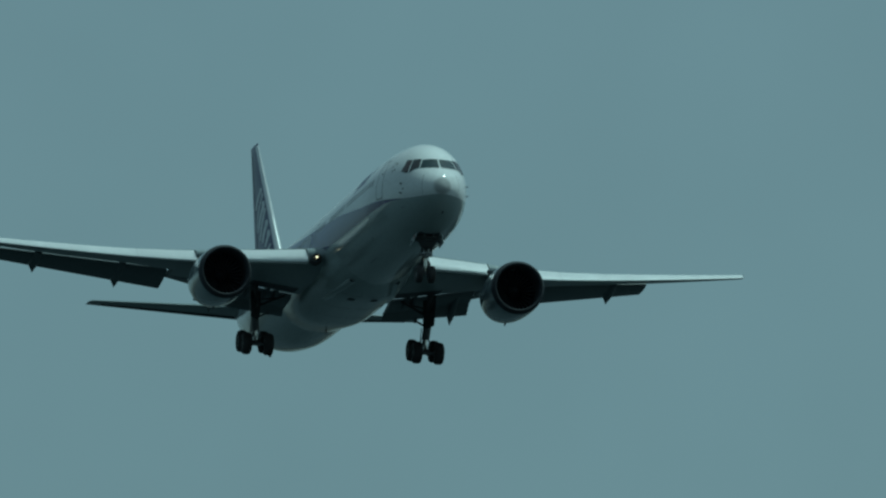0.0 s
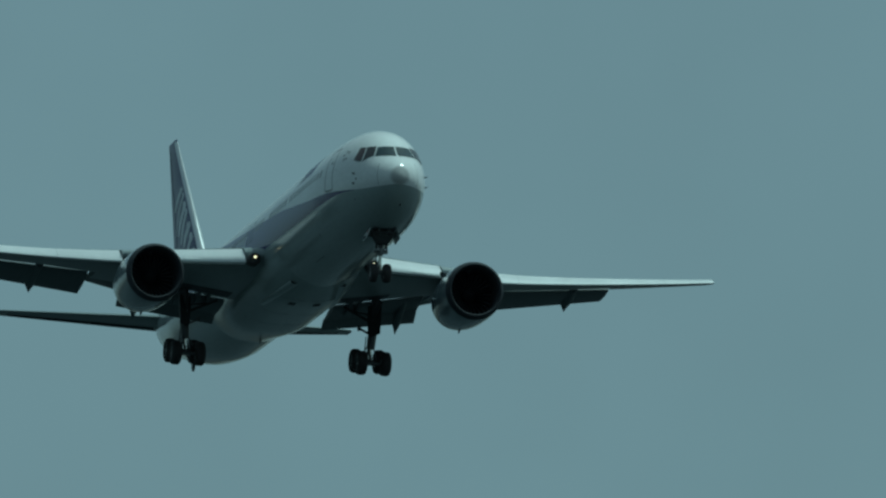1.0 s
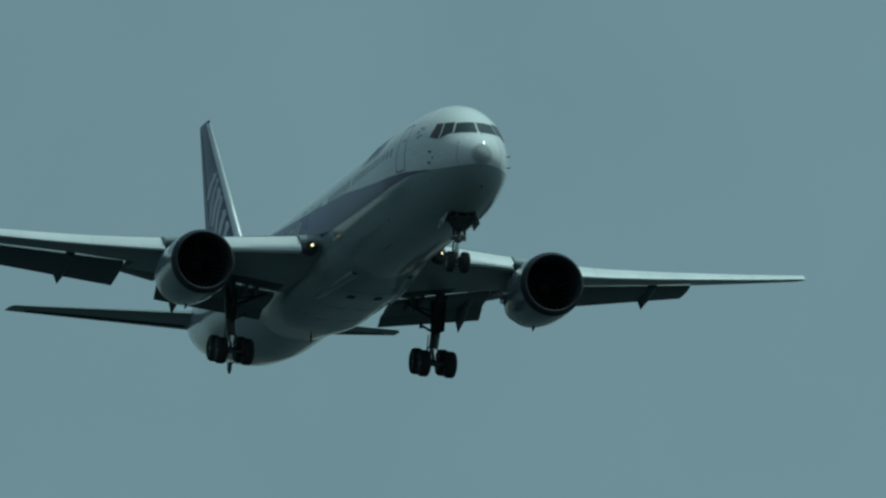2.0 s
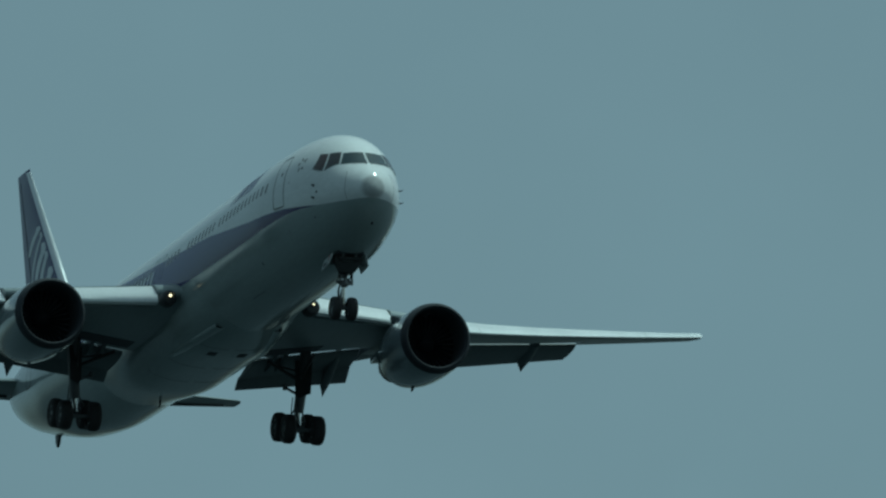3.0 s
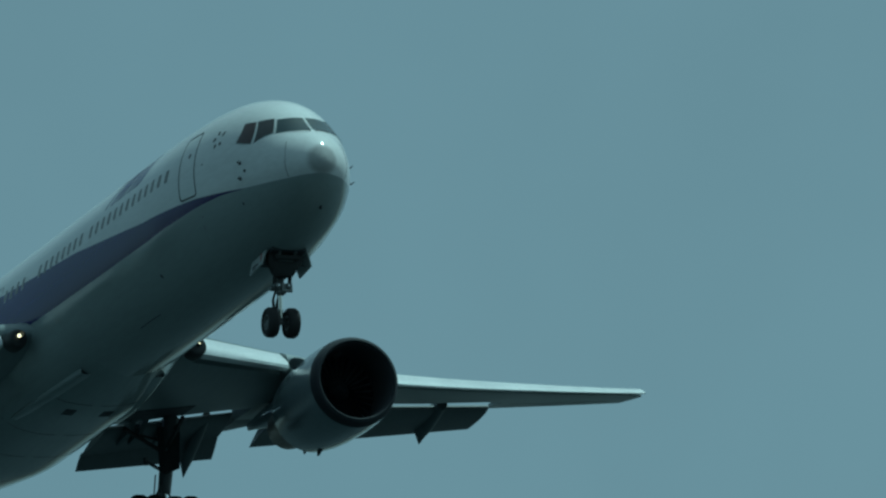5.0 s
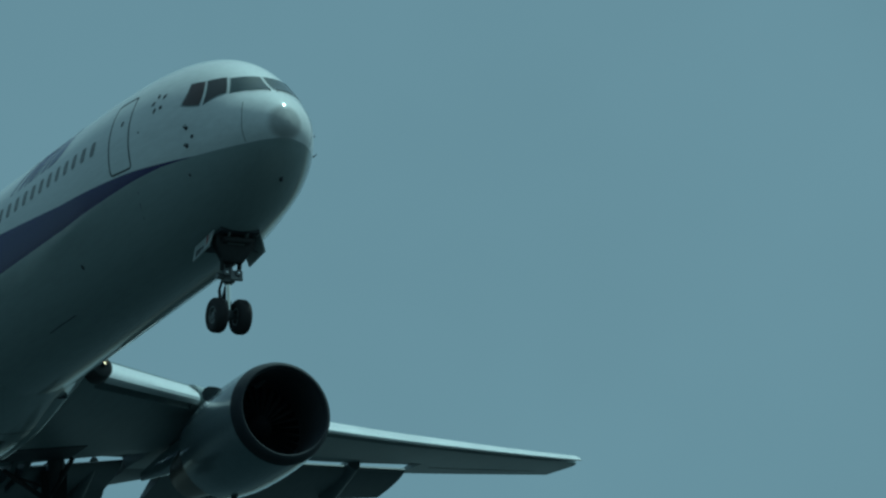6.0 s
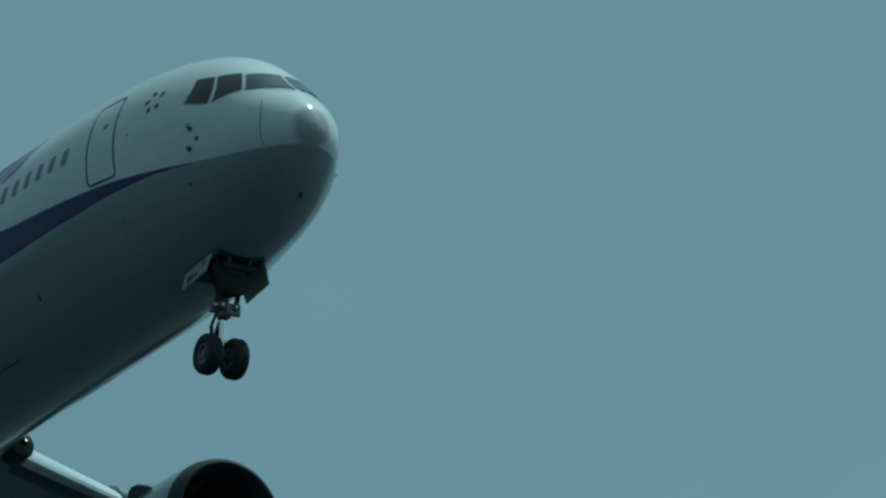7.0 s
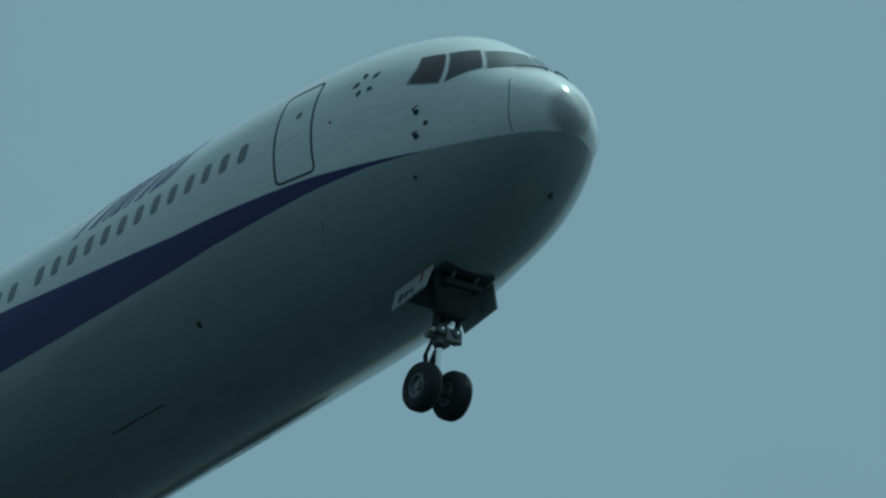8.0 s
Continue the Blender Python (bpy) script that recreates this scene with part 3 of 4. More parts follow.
# flap edges: span, nose (s, z), tail (s, z)
INBOARD_FLAP = [(2.75, 27.60, -1.84, 29.95, -2.18), (7.55, 28.86, -0.81, 30.35, -1.28)]
AFT_FLAP = [(2.75, 29.80, -2.08, 30.50, -2.52), (7.55, 30.20, -1.16, 30.90, -1.82)]
OUTBOARD_FLAP = [(9.28, 29.44, -0.416, 32.02, -1.08), (17.90, 32.70, 0.80, 34.65, 0.54)]


def flap_rings(edges, side, n=12, thick=0.15):
    (y0, *a), (y1, *b) = edges
    rings = []
    for k in range(n):
        u = k / (n - 1)
        s0, z0, s1, z1 = [p + (q - p) * u for p, q in zip(a, b)]
        chord, tilt = math.hypot(s1 - s0, z1 - z0), math.degrees(math.atan2(z0 - z1, s1 - s0))
        rings.append(foil_ring(y0 + (y1 - y0) * u, side, (s0, z0), chord, tilt, thick))
    return rings


def build_wing(side):
    # sections of one count of points: inboard cove, solid stretch by the engine, outboard cove, then the full tip
    def solid(y, c1):
        return wing_ring(y, side, 0.085 if y < 8 else 0.125, c1)
    rings = [cove_ring(y, side, 0.085) for y in np.linspace(1.2, 7.56, 12)]
    rings += [solid(y, 0.77) for y in np.linspace(7.58, 9.24, 5)]
    rings += [cove_ring(y, side, 0.125) for y in np.linspace(9.26, 18.03, 16)]
    rings += [solid(y, 1.0) for y in np.linspace(18.05, 22.75, 10)]
    tip = [wing_ring(y, side, c0, 1.0) for y, c0 in ((23.15, 0.125), (23.3, 0.16), (23.38, 0.22), (23.42, 0.34), (23.44, 0.5))]
    wing = part("wing", loft(rings + tip), WING_GREY, airliner, "grey swept wing with flaps down")
    spans = [(3.32, 7.05), (8.75, 11.61), (11.622, 14.51), (14.522, 17.41), (17.422, 20.31), (20.322, 23.2)]
    for a, b in spans:
        part("slat", loft([slat_ring(y, side) for y in np.linspace(a, b, 6)]), SLAT, wing, "pale drooped leading-edge slat")
    # root leading edge ahead of the first slat
    part("root_cuff", loft([wing_ring(y, side, 0.0, 0.14, 10) for y in np.linspace(1.6, 3.30, 6)]), WING_GREY, wing)
    part("pylon_cuff", loft([wing_ring(y, side, 0.0, 0.14, 10) for y in np.linspace(7.08, 8.72, 6)]), WING_GREY, wing)
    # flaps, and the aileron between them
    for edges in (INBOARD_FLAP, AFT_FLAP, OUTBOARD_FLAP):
        part("flap", loft(flap_rings(edges, side)), SHADED_GREY, wing, "lowered grey trailing-edge flap")
    part("inboard_aileron", loft(flap_rings([(7.62, 28.66, -0.93, 31.0, -0.96), (9.22, 29.34, -0.65, 31.39, -0.50)], side, 5)), SHADED_GREY, wing, "drooped inboard aileron")
    # spoiler panels on the upper skin
    for a, b in ((3.6, 6.6), (10.2, 12.2), (12.25, 14.3), (14.35, 16.3)):
        low, high = [], []
        for y, c in ((a, 0.56), (b, 0.56), (b, 0.66), (a, 0.66)):
            p = Vector(wing_point(y, c, True, side))
            low.append(p - Vector((0, 0, 0.02)))
            high.append(p + Vector((0, 0, 0.012)))
        part("spoiler", loft([low, high]), SHADED_GREY, wing, smooth=False)
    # flap track fairings
    for y, tip_s, tip_z, w in ((6.65, 31.15, -2.39, 0.22), (11.55, 33.0, -0.96, 0.30), (15.9, 33.95, -0.21, 0.31)):
        edges = INBOARD_FLAP if y < 8 else OUTBOARD_FLAP
        (y0, *a), (y1, *b) = edges
        s0, z0, s1, z1 = [p + (q - p) * (y - y0) / (y1 - y0) for p, q in zip(a, b)]
        start = Vector((-(s0 + (0.15 if y < 8 else -0.2)), side * y, z0 + 0.05))
        mid = Vector((-(tip_s - 0.28), side * y, tip_z + 0.52))
        end = Vector((-tip_s, side * y, tip_z))
        rings = []
        for k in range(15):
            u = k / 14
            c = start.lerp(mid, u / 0.6) if u < 0.6 else mid.lerp(end, (u - 0.6) / 0.4)
            r = w * (min(1, 0.6 + 0.9 * u) if u < 0.6 else 1 - 0.95 * ((u - 0.6) / 0.4) ** 0.9)
            rings.append([c + Vector((0, r * math.cos(q), 1.15 * r * math.sin(q))) for q in (2 * math.pi * i / 14 for i in range(14))])
        part("flap_fairing", loft(rings), SHADED_GREY, wing, "pointed flap track fairing")
    # flap tracks that cross the slot
    for y in (3.6, 4.05, 5.0):
        x, _, z = wing_point(y, 0.72, False, side)
        part("flap_track", slab([(x + 0.3, side * y, z + 0.1), (x - 1.4, side * y, z + 0.2), (x - 1.6, side * y, z - 0.45), (x - 0.6, side * y, z - 0.35)], (0, 0.16, 0), 0.02), SHADED_GREY, wing, smooth=False)
    # landing lamp in the root
    c = (-19.58, side * 2.96, -1.14)
    part("lamp_housing", revolve([(0.02, 0.06), (0.0, 0.20), (0.03, 0.27), (0.12, 0.31), (0.6, 0.33), (1.0, 0.05)], (c[0], c[1], c[2] - 0.07), n=28), DARK_FITTING, wing, "dark lamp housing in the wing root")
    part("landing_light", revolve([(-0.06, 0.02), (-0.055, 0.045), (-0.01, 0.062 if side < 0 else 0.056), (0.03, 0.03)], c, n=16), LAMP, wing, "lit landing light")
    # added baffle that keeps the lamp's reflection off the hull
    if side < 0:
        arc = lambda d, r: [(c[0] - d, c[1] + r * math.cos(q), c[2] + r * math.sin(q)) for q in np.linspace(-1.75, 1.75, 13)]
        part("lamp_baffle", loft([arc(-0.22, 0.085) + arc(-0.22, 0.10)[::-1], arc(0.02, 0.085) + arc(0.02, 0.10)[::-1]]), DARK_FITTING, wing, "dark plate added to keep lamp glare off the fuselage")
    # added baffle that hides the port lamp from oblique views
    if side > 0:
        part("lamp_baffle", revolve([(-0.17, 0.064), (-0.17, 0.078), (0.02, 0.082), (0.02, 0.064)], c, n=20, close=True), DARK_FITTING, wing, "dark ring added to hide the lamp from the side")
    part("aileron_seam", loft([[wing_point(y, c, up, side) for c, up in ((0.735, False), (0.745, False))] + [Vector(wing_point(y, c, False, side)) - Vector((0, 0, 0.006)) for c in (0.745, 0.735)] for y in np.linspace(18.6, 22.6, 5)]), SEAM_SHADE, wing)
    return wing


# ---- engines ----
def build_engine(side):
    c = (-18.98, side * 7.98, -2.24)
    outer = [(0.0, 1.27), (0.015, 1.316), (0.07, 1.366), (0.18, 1.405), (0.40, 1.445), (0.8, 1.475), (1.3, 1.490), (2.0, 1.488), (2.8, 1.462), (3.5, 1.400), (4.15, 1.300)]
    eng = part("engine", revolve(outer[4:] + [(4.15, 1.265), (3.4, 1.2), (1.2, 1.29), (0.42, 1.29)], c, n=56, close=True), COWL, airliner, "grey underwing turbofan with dark inlet")
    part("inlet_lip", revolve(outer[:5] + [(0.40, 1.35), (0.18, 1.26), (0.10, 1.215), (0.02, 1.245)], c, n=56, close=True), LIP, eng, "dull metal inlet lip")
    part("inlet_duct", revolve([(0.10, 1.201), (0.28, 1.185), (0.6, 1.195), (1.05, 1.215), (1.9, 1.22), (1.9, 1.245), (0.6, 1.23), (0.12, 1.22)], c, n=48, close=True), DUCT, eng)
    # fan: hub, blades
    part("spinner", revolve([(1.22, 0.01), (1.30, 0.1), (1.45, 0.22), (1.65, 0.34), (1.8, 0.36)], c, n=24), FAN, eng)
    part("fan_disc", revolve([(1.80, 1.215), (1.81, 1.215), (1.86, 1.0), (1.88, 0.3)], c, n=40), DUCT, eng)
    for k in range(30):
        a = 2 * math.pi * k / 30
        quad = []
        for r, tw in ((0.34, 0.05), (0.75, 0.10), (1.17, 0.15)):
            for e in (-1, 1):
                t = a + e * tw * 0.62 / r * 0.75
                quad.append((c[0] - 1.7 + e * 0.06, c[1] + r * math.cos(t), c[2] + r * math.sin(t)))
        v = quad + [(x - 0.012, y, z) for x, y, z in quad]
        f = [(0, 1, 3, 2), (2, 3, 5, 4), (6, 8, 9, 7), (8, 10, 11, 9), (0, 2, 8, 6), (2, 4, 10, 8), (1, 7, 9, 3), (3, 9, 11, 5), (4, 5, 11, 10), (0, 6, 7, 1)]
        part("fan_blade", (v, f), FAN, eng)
    # core cowl, nozzle and plug
    part("core_cowl", revolve([(3.3, 1.0), (4.15, 0.98), (5.2, 0.86), (6.3, 0.66), (6.3, 0.63), (5.2, 0.60)], c, n=36), HOT, eng, "heat-tinted core nozzle")
    part("exhaust_plug", revolve([(5.2, 0.44), (6.2, 0.38), (6.9, 0.18), (7.3, 0.03)], c, n=24), HOT, eng)
    # pylon
    rings = []
    for s, zt, zb, w in ((20.2, -0.90, -1.05, 0.05), (20.8, -0.78, -1.1, 0.18), (21.6, -0.62, -1.2, 0.26), (22.4, -0.55, -1.3, 0.30), (23.4, -0.66, -1.55, 0.30), (25.0, -1.0, -1.95, 0.28), (27.0, -1.1, -1.75, 0.2), (28.6, -1.2, -1.45, 0.05)):
        rings.append([(-s, c[1] + w * math.cos(q), (zt + zb) / 2 + (zt - zb) / 2 * math.copysign(abs(math.sin(q)) ** 0.6, math.sin(q))) for q in (2 * math.pi * i / 16 for i in range(16))])
    part("pylon", loft(rings), COWL, eng, "pylon strut under the wing")
    # strake on the inboard shoulder of the cowl
    a = radians(136 if side > 0 else 44)
    u = Vector((0, math.cos(a), math.sin(a)))
    p = Vector(c) + u * 1.42
    leaf = [(1.65, 0.0), (2.78, -0.04), (2.82, 0.14), (2.66, 0.27), (2.42, 0.34), (2.15, 0.32), (1.88, 0.19)]
    part("cowl_strake", slab([p + u * h + Vector((-d, 0, 0)) for d, h in leaf], Vector((0, -u.z, u.y)) * 0.03), SHADED_GREY, eng, "dark fin on the cowl", smooth=False)
    part("cowl_seam", revolve([(2.55, 1.44), (2.55, 1.468), (2.565, 1.468), (2.565, 1.44)], c, n=48, close=True), SEAM_SHADE, eng)
    part("drain_mast", slab([(c[0] - 3.15, c[1], c[2] - 1.36), (c[0] - 3.75, c[1], c[2] - 1.32), (c[0] - 3.75, c[1], c[2] - 1.52), (c[0] - 3.63, c[1], c[2] - 1.52)], (0, 0.05, 0), 0.01), SEAM_SHADE, eng)
    return eng


for side in (-1, 1):
    build_wing(side)
    build_engine(side)


# ---- tail ----
def build_tail():
    def fin_ring(z, n=12):
        u = (z - 2.3) / (11.25 - 2.3)
        le, te = 44.0 + (53.1 - 44.0) * u, 52.2 + (54.95 - 52.2) * u
        t = 0.11 - 0.02 * u
        cs = [0.5 - 0.5 * math.cos(math.pi * i / n) for i in range(n + 1)]
        pts = [(c, foil_height(c, t)) for c in cs] + [(c, -foil_height(c, t)) for c in reversed(cs[1:-1])]
        return [(-(le + c * (te - le)), h * (te - le), z) for c, h in pts]
    fin = part("tail_fin", loft([fin_ring(z) for z in np.linspace(2.0, 11.15, 16)] + [[(x, y * 0.4, z + 0.09) for x, y, z in fin_ring(11.15)]]), FIN_BLUE, airliner, "dark blue swept tail fin with pale marks")
    # bare leading edge
    rings = []
    for z in np.linspace(2.6, 11.1, 12):
        u = (z - 2.3) / 8.95
        le, ch, t = 44.0 + 9.1 * u, 8.2 - 6.35 * u, 0.11 - 0.02 * u
        ring = [(-(le + c * ch - 0.012), foil_height(c, t) * ch + 0.008, z) for c in (0.35 / ch, 0.12 / ch, 0.02 / ch)] + [(-(le - 0.02), 0, z)] + [(-(le + c * ch - 0.012), -foil_height(c, t) * ch - 0.008, z) for c in (0.02 / ch, 0.12 / ch, 0.35 / ch)]
        rings.append(ring)
    part("leading_edge", loft(rings), BARE, fin, "bare metal leading edge")
    # dorsal fillet
    part("dorsal_fillet", loft([[(-39.5, 0.02, 2.66), (-39.5, -0.02, 2.66), (-39.5, -0.02, 2.6), (-39.5, 0.02, 2.6)], [(-44.6, 0.3, 3.1), (-44.6, -0.3, 3.1), (-44.6, -0.4, 2.4), (-44.6, 0.4, 2.4)]]), FIN_BLUE, fin)

    def on_fin(s, z, side, lift=0.012):
        u = (z - 2.3) / 8.95
        le, te, t = 44.0 + 9.1 * u, 52.2 + 2.75 * u, 0.11 - 0.02 * u
        c = min(max((s - le) / (te - le), 0.001), 1)
        return (-s, side * (foil_height(c, t) * (te - le) + lift), z)
    for side in (-1, 1):
        # slanted pale strokes that lean forward and curl over at the head
        for foot, mid, head, w in (((51.25, 7.30), (50.5, 7.92), (49.1, 8.30), 0.85), ((50.75, 5.95), (50.45, 6.80), (48.85, 7.98), 0.45), ((49.85, 5.80), (49.4, 6.70), (48.0, 7.42), 0.8),
                                   ((48.95, 5.2), (48.75, 6.1), (47.9, 6.95), 0.6), ((48.05, 4.9), (47.75, 5.65), (46.95, 6.12), 0.75), ((47.1, 4.5), (46.65, 5.1), (46.2, 5.45), 0.6), ((46.9, 3.6), (46.5, 4.1), (45.9, 4.5), 0.6)):
            rings = []
            for k in range(11):
                u = k / 10
                s, z = [(1 - u) ** 2 * a + 2 * u * (1 - u) * b + u * u * c for a, b, c in zip(foot, mid, head)]
                ww = w * (0.30 + 0.70 * math.sin(math.pi * (0.12 + 0.80 * u)))
                s = min(max(s + 1.1, 44.0 + 9.1 * (z - 2.3) / 8.95 + 0.55 + ww / 2), 51.9 + 2.75 * (z - 2.3) / 8.95 - ww / 2)
                rings.append([on_fin(s + ww / 2, z, side), on_fin(s - ww / 2, z, side), on_fin(s - ww / 2, z, side, -0.01), on_fin(s + ww / 2, z, side, -0.01)])
            part("fin_mark", loft(rings), PALE_PAINT, fin, "pale slanted stroke on the fin")
        part("rudder_seam", loft([[on_fin(s + d, z, side, l) for d, l in ((0.03, 0.008), (-0.03, 0.008), (-0.03, -0.01), (0.03, -0.01))] for s, z in ((50.35, 2.9), (54.35, 10.9))]), SEAM_SHADE, fin)

    for side in (-1, 1):
        rings = []
        for y in np.linspace(0.5, 9.15, 14):
            u = (y - 0.5) / 8.65
            le, te, z = 46.3 + 6.35 * u, 51.6 + 2.75 * u, 0.73 + 0.122 * (y - 0.5)
            rings.append([(x, yy, zz + 0.035 * (-x - le)) for x, yy, zz in foil_ring(y, side, (le, z), te - le, 0, 0.085)])
        last = rings[-1]
        cx = sum(p[0] for p in last) / len(last)
        rings.append([(x + (cx - x) * 0.35 - 0.1, y + side * 0.16, (z + last[0][2]) / 2) for x, y, z in last])
        stab = part("stabilizer", loft(rings), WING_GREY, airliner, "grey swept horizontal stabilizer")
        v = []
        for y, s in ((1.6, 50.3), (8.6, 53.2)):
            u = (y - 0.5) / 8.65
            z = 0.66 + 0.122 * (y - 0.5) + 0.035 * (s - 46.3 - 6.35 * u)
            v.append([(-s + d, side * y, z + h) for d, h in ((0.03, -0.13 + 0.07 * u), (-0.03, -0.13 + 0.07 * u), (-0.03, 0.0), (0.03, 0.0))])
        part("elevator_seam", loft(v), SEAM_SHADE, stab)


build_tail()


# ---- landing gear ----
def wheel(parent, centre, r, w, side):
    """A tyre with rounded shoulders and grooves, and its dished hub."""
    x, y, z = centre
    h = w / 2
    prof = [(-h * 0.82, r * 0.50), (-h, r * 0.62), (-h * 0.99, r * 0.78), (-h * 0.86, r * 0.91), (-h * 0.55, r * 0.985)]
    for g in (-0.3, 0.0, 0.3):
        prof += [(h * (g - 0.06), r), (h * (g - 0.05), r * 0.975), (h * (g + 0.05), r * 0.975), (h * (g + 0.06), r)]
    prof += [(-a, b) for a, b in reversed(prof[:5])]
    part("tyre", revolve(prof, centre, "y", 36, close=True), RUBBER, parent, "black grooved tyre")
    hub = [(-h * 0.70, 0.02), (-h * 0.72, r * 0.16), (-h * 0.35, r * 0.20), (-h * 0.40, r * 0.38), (-h * 0.80, r * 0.44), (-h * 0.80, r * 0.52), (h * 0.80, r * 0.52), (h * 0.80, r * 0.44), (h * 0.40, r * 0.38), (h * 0.35, r * 0.20), (h * 0.72, r * 0.16), (h * 0.70, 0.02)]
    part("wheel_hub", revolve(hub, centre, "y", 28), HUB, parent, "grey metal hub")


def build_nose_gear():
    gear = part("nose_gear", tube((-4.62, 0, -2.0), (-4.78, 0, -3.62), 0.13, 0.11, 18), STEEL, airliner, "steel nose gear leg with twin wheels")
    part("oleo", tube((-4.77, 0, -3.5), (-4.84, 0, -4.42), 0.075, 0.075, 16), CHROME, gear, "bright chromed piston")
    part("axle", join(tube((-4.84, -0.42, -4.45), (-4.84, 0.42, -4.45), 0.07), tube((-4.84, 0, -4.30), (-4.86, 0, -4.50), 0.11)), STEEL, gear)
    for y in (-0.33, 0.33):
        wheel(gear, (-4.84, y, -4.45), 0.462, 0.36, y)
    part("torque_link", join(slab([(-4.86, 0, -3.62), (-5.14, 0, -3.92), (-5.10, 0, -3.99), (-4.86, 0, -3.76)], (0, 0.16, 0), 0.02), slab([(-5.14, 0, -3.94), (-4.96, 0, -4.28), (-4.84, 0, -4.22), (-5.06, 0, -3.9)], (0, 0.12, 0), 0.02)), STEEL, gear)
    part("drag_brace", join(tube((-4.72, -0.13, -3.1), (-3.75, -0.3, -2.25), 0.045), tube((-4.72, 0.13, -3.1), (-3.75, 0.3, -2.25), 0.045), tube((-4.2, -0.22, -2.67), (-4.2, 0.22, -2.67), 0.035)), HUB, gear)
    part("steering_unit", join(tube((-4.72, -0.34, -3.42), (-4.72, 0.34, -3.42), 0.085), tube((-4.70, 0, -3.30), (-4.74, 0, -3.58), 0.17), slab([(-4.55, -0.05, -3.3), (-4.55, 0.3, -3.3), (-4.55, 0.3, -3.56), (-4.55, -0.05, -3.56)], (0.12, 0, 0), 0.02)), HUB, gear)
    # dark block and rods that fill the bay, its shade put into their colour
    part("bay_dark_block", join(slab([(-4.25, -0.54, -2.30), (-4.25, 0.54, -2.30), (-4.32, 0.55, -2.72), (-4.46, 0.27, -3.12), (-4.46, -0.27, -3.12), (-4.32, -0.55, -2.72)], (0.30, 0, 0), 0.04), tube((-4.1, -0.4, -2.6), (-4.1, 0.4, -2.6), 0.09), tube((-4.35, -0.26, -2.5), (-4.6, -0.24, -3.3), 0.06), tube((-4.35, 0.26, -2.5), (-4.6, 0.24, -3.3), 0.06)), DARK_FITTING, gear, "dark block and rods filling the shaded bay")
    for y in (-0.17, 0.17):
        part("taxi_light", revolve([(-0.03, 0.02), (-0.02, 0.09), (0.05, 0.10), (0.14, 0.04)], (-4.48, y, -3.38), n=14), STEEL, gear)
        part("lamp_lens", revolve([(-0.045, 0.008), (-0.04, 0.028), (-0.015, 0.032), (-0.01, 0.008)], (-4.48, y, -3.38), n=14), CHROME, gear, "unlit silvery taxi light lens")
    part("hose", join(tube((-4.8, -0.12, -3.4), (-5.0, -0.16, -3.7), 0.035, n=8), tube((-5.0, -0.16, -3.7), (-5.0, -0.15, -4.0), 0.045, n=8), tube((-5.0, -0.15, -4.0), (-4.95, -0.12, -4.3), 0.03, n=8), tube((-4.85, 0.10, -3.4), (-5.0, 0.08, -3.9), 0.025, n=8)), RUBBER, gear)
    # dark sheet painted as the bay's shade, and doors hanging either side
    part("gear_bay_shade", loft([[(-3.85, -0.56, -2.445), (-3.85, 0.56, -2.445), (-5.2, 0.58, -2.64), (-5.2, -0.58, -2.64)], [(-3.85, -0.5, -2.2), (-3.85, 0.5, -2.2), (-5.2, 0.5, -2.2), (-5.2, -0.5, -2.2)]]), SEAM_SHADE, gear, "dark sheet in place of the shaded wheel bay", smooth=False)
    for side in (-1, 1):
        pts = [(-4.04, side * 0.66, -2.40), (-5.20, side * 0.68, -2.52), (-5.14, side * 0.80, -2.96), (-4.12, side * 0.80, -2.84)]
        door = part("gear_door", slab(pts, (0, 0.05, 0), 0.015), DOOR_GREY, gear, "hanging grey gear door", smooth=False)
        part("door_rod", tube((-4.4, side * 0.72, -2.8), (-4.5, side * 0.15, -2.5), 0.02, n=8), STEEL, gear)
        y = side * 0.762
        part("red_line", slab([(-4.28, y - side * 0.03, -2.48), (-4.31, y - side * 0.03, -2.48), (-4.33, y + side * 0.03, -2.86), (-4.30, y + side * 0.03, -2.86)], (0, 0.02, 0)), RED, gear, smooth=False)
        for k in range(3):
            s = 4.50 + 0.17 * k
            part("door_mark", slab([(-s, y + side * 0.005, -2.70), (-s - 0.11, y + side * 0.005, -2.71), (-s - 0.13, y + side * 0.036, -2.88), (-s - 0.02, y + side * 0.036, -2.87)], (0, 0.022, 0)), SEAM_SHADE, gear, "dark plain bar on the door", smooth=False)


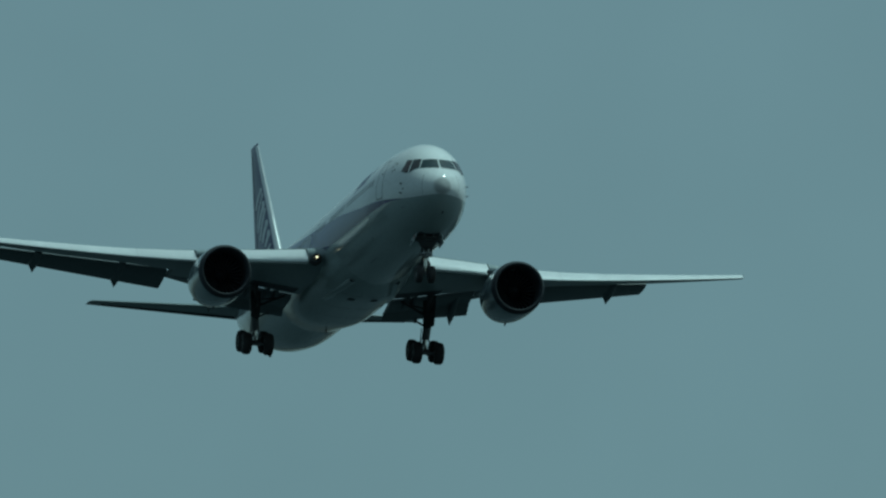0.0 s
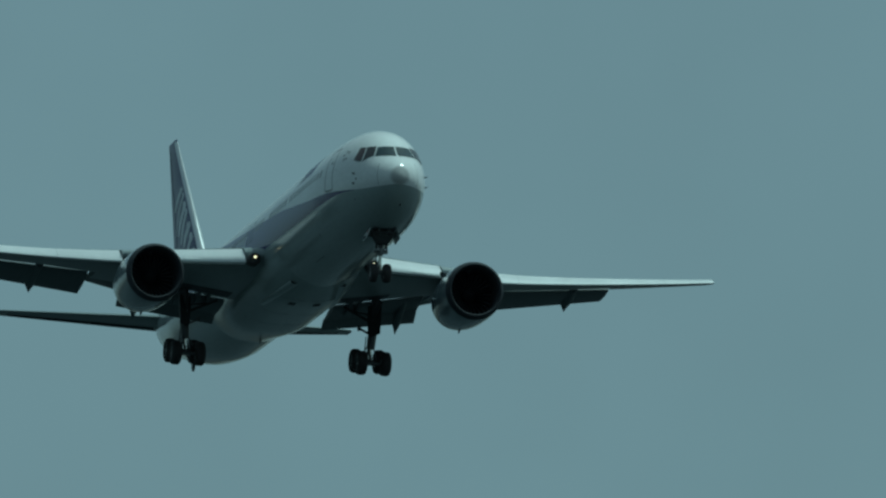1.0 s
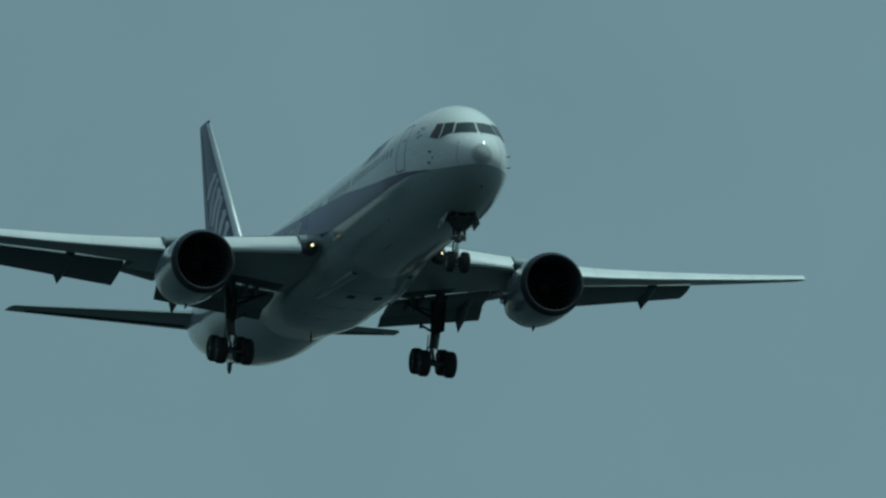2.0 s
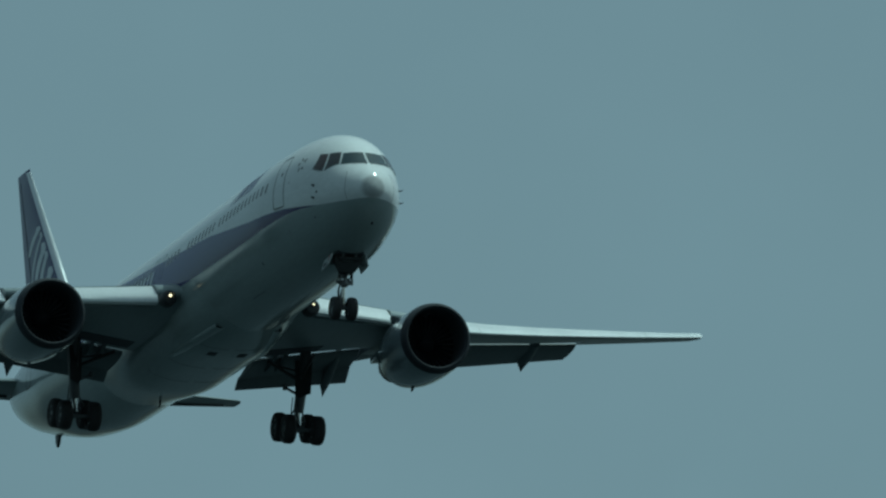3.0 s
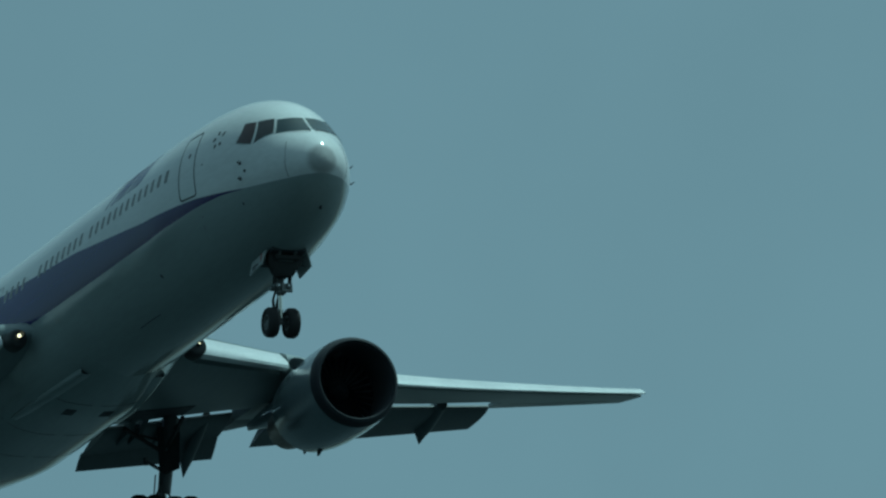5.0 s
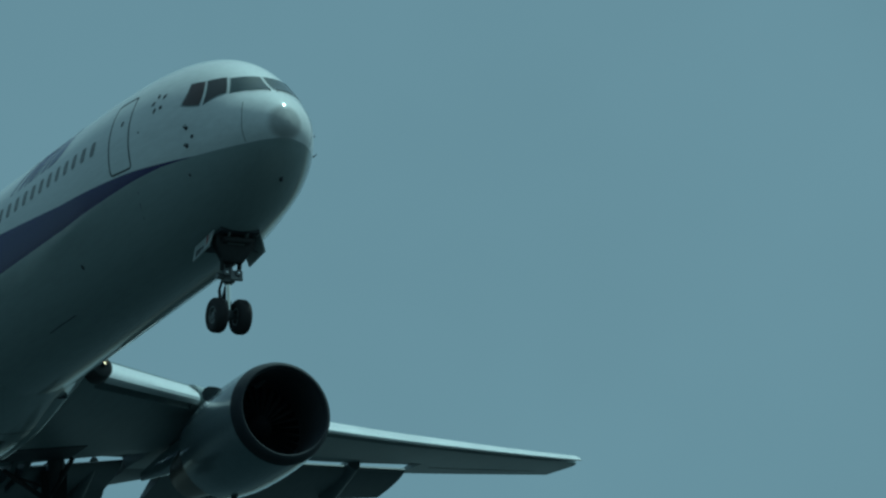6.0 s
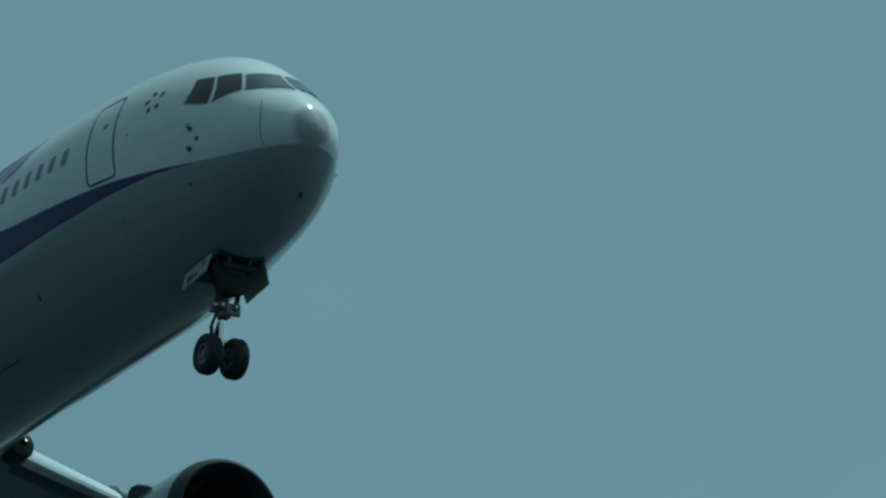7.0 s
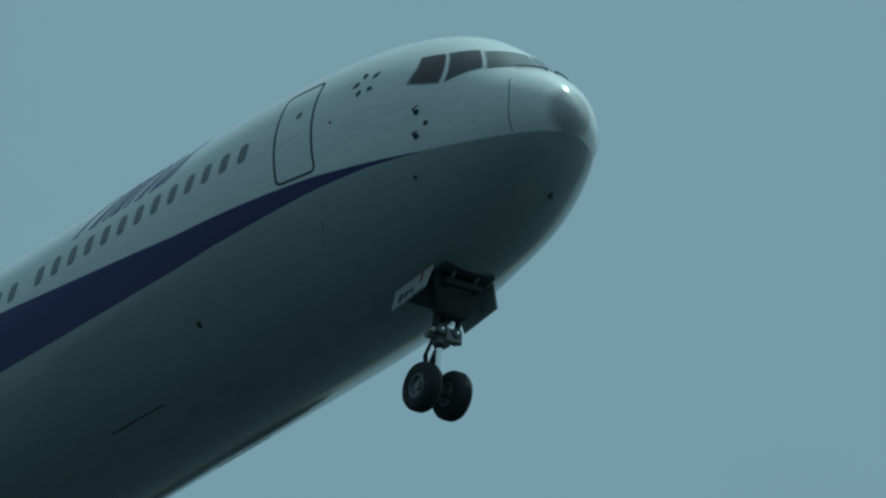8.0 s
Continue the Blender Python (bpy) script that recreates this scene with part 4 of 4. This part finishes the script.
def build_main_gear(side):
    y = side * 4.68
    top, foot = (-27.4, side * 4.9, -1.4), (-27.75, y, -3.85)
    gear = part("main_gear", tube(top, foot, 0.25, 0.21, 20), STEEL, airliner, "steel main gear leg with four-wheel bogie")
    part("oleo", tube((-27.73, y, -3.7), (-27.78, y, -4.52), 0.12, 0.12, 16), CHROME, gear, "bright chromed piston")
    a = radians(BOGIE_TILT)
    ax = lambda d: (-27.78 + d * math.cos(a), -4.51 + d * math.sin(a))
    (x0, z0), (x1, z1) = ax(-0.72), ax(0.72)
    part("bogie_beam", join(tube((x0, y, z0), (x1, y, z1), 0.13, 0.13, 14), tube((-27.78, y - 0.2, -4.51), (-27.78, y + 0.2, -4.51), 0.16)), STEEL, gear)
    for x, z in ((x0, z0), (x1, z1)):
        part("axle", tube((x, y - 0.72, z), (x, y + 0.72, z), 0.085), STEEL, gear)
        for e in (-0.60, 0.60):
            wheel(gear, (x, y + e, z), 0.60, 0.49, e)
    part("torque_link", join(slab([(-27.9, y, -3.7), (-28.35, y, -3.98), (-28.3, y, -4.06), (-27.9, y, -3.86)], (0, 0.2, 0), 0.02), slab([(-28.35, y, -4.0), (-27.95, y, -4.36), (-27.9, y, -4.26), (-28.25, y, -3.96)], (0, 0.16, 0), 0.02)), STEEL, gear)
    part("side_brace", join(tube((-27.6, y, -2.55), (-27.1, side * 3.2, -1.95), 0.07), tube((-27.55, y, -2.2), (-27.2, side * 3.7, -2.1), 0.045)), DARK_FITTING, gear)
    part("drag_brace", tube((-27.65, y, -2.6), (-26.3, side * 4.9, -1.7), 0.07), DARK_FITTING, gear)
    part("truck_positioner", tube((-27.62, y - 0.16, -3.5), (x1 - 0.3, y - 0.05, z1 + 0.1), 0.05), STEEL, gear)
    part("hose", join(tube((-27.9, y - 0.2, -3.2), (-28.12, y - 0.2, -3.8), 0.025, n=6), tube((-28.12, y - 0.2, -3.8), (-27.9, y - 0.15, -4.3), 0.025, n=6)), RUBBER, gear)
    # uplock roller and links on the leg's inboard side
    part("uplock_link", tube((-27.62, y - side * 0.1, -3.12), (-27.6, y - side * 0.62, -2.86), 0.055), STEEL, gear)
    part("uplock_roller", tube((-27.6, y - side * 0.62, -2.98), (-27.6, y - side * 0.62, -2.74), 0.09), STEEL, gear)
    part("hydraulic_line", tube((-27.75, y - side * 0.12, -3.66), (-27.8, y - side * 0.42, -4.16), 0.035), STEEL, gear)
    part("hydraulic_line", tube((-27.75, y + side * 0.12, -3.62), (-27.85, y + side * 0.30, -4.2), 0.03), STEEL, gear)
    # door plate carried on the leg's outboard face
    yd = y + side * 0.36
    part("leg_door", slab([(-27.15, y + side * 0.42, -1.75), (-27.5, y - side * 0.22, -1.75), (-27.55, y - side * 0.2, -3.1), (-27.45, y - side * 0.05, -3.3), (-27.2, y + side * 0.36, -3.15)], (0.06, 0, 0), 0.02), DARK_FITTING, gear, "near-black door plate on the leg", smooth=False)
    part("door_link", tube((-27.6, y, -2.7), (-27.65, yd, -2.7), 0.04, n=8), STEEL, gear)
    # thin dark sheet just below the wing skin, painted as bay shade
    under = lambda sx, yy, d: (-sx, side * yy, wing_point(yy, (sx - wing_line(yy)[0]) / (wing_line(yy)[1] - wing_line(yy)[0]), False, side)[2] + d)
    bay = ((25.9, 2.7), (25.9, 5.2), (27.1, 5.2), (27.1, 2.7))
    part("gear_bay_shade", loft([[under(*q, -0.02) for q in bay], [under(*q, 0.2) for q in bay]]), SEAM_SHADE, gear, "thin dark sheet under the wing in place of a shaded wheel bay", smooth=False)


build_nose_gear()
for side in (-1, 1):
    build_main_gear(side)


def motions():
    walk(airliner, [
        (0, pose(-785.396, 176.786, 160.712, 0.687, 0.512, -1.390)),
        (0.5, pose(-747.237, 175.953, 161.241, 1.291, 0.700, -1.426)),
        (1, pose(-709.326, 175.158, 161.739, 1.823, 0.850, -1.568)),
        (1.5, pose(-672.347, 174.528, 162.355, 2.339, 1.173, -1.639)),
        (2, pose(-635.854, 173.923, 163.001, 2.839, 1.590, -1.689)),
        (2.5, pose(-599.025, 173.077, 163.456, 3.330, 1.912, -1.712)),
        (3, pose(-561.030, 171.665, 163.445, 3.829, 2.038, -1.649)),
        (3.5, pose(-522.825, 169.883, 163.179, 4.249, 1.943, -1.671)),
        (4, pose(-484.813, 167.797, 162.748, 4.670, 1.919, -1.639)),
        (4.5, pose(-447.423, 165.517, 162.293, 5.148, 2.237, -1.476)),
        (5, pose(-410.526, 162.986, 161.793, 5.652, 2.928, -1.300)),
        (5.5, pose(-373.852, 160.077, 161.160, 5.825, 3.198, -1.292)),
        (6, pose(-337.097, 156.624, 160.264, 5.743, 3.279, -1.360)),
        (6.5, pose(-300.506, 152.700, 159.210, 5.703, 3.362, -1.417)),
        (7, pose(-264.235, 148.377, 158.113, 5.803, 3.505, -1.528)),
        (7.5, pose(-228.003, 143.514, 156.868, 6.096, 3.788, -1.567)),
        (8, pose(-191.609, 137.975, 155.381, 6.484, 4.159, -1.555)),
    ])


motions()
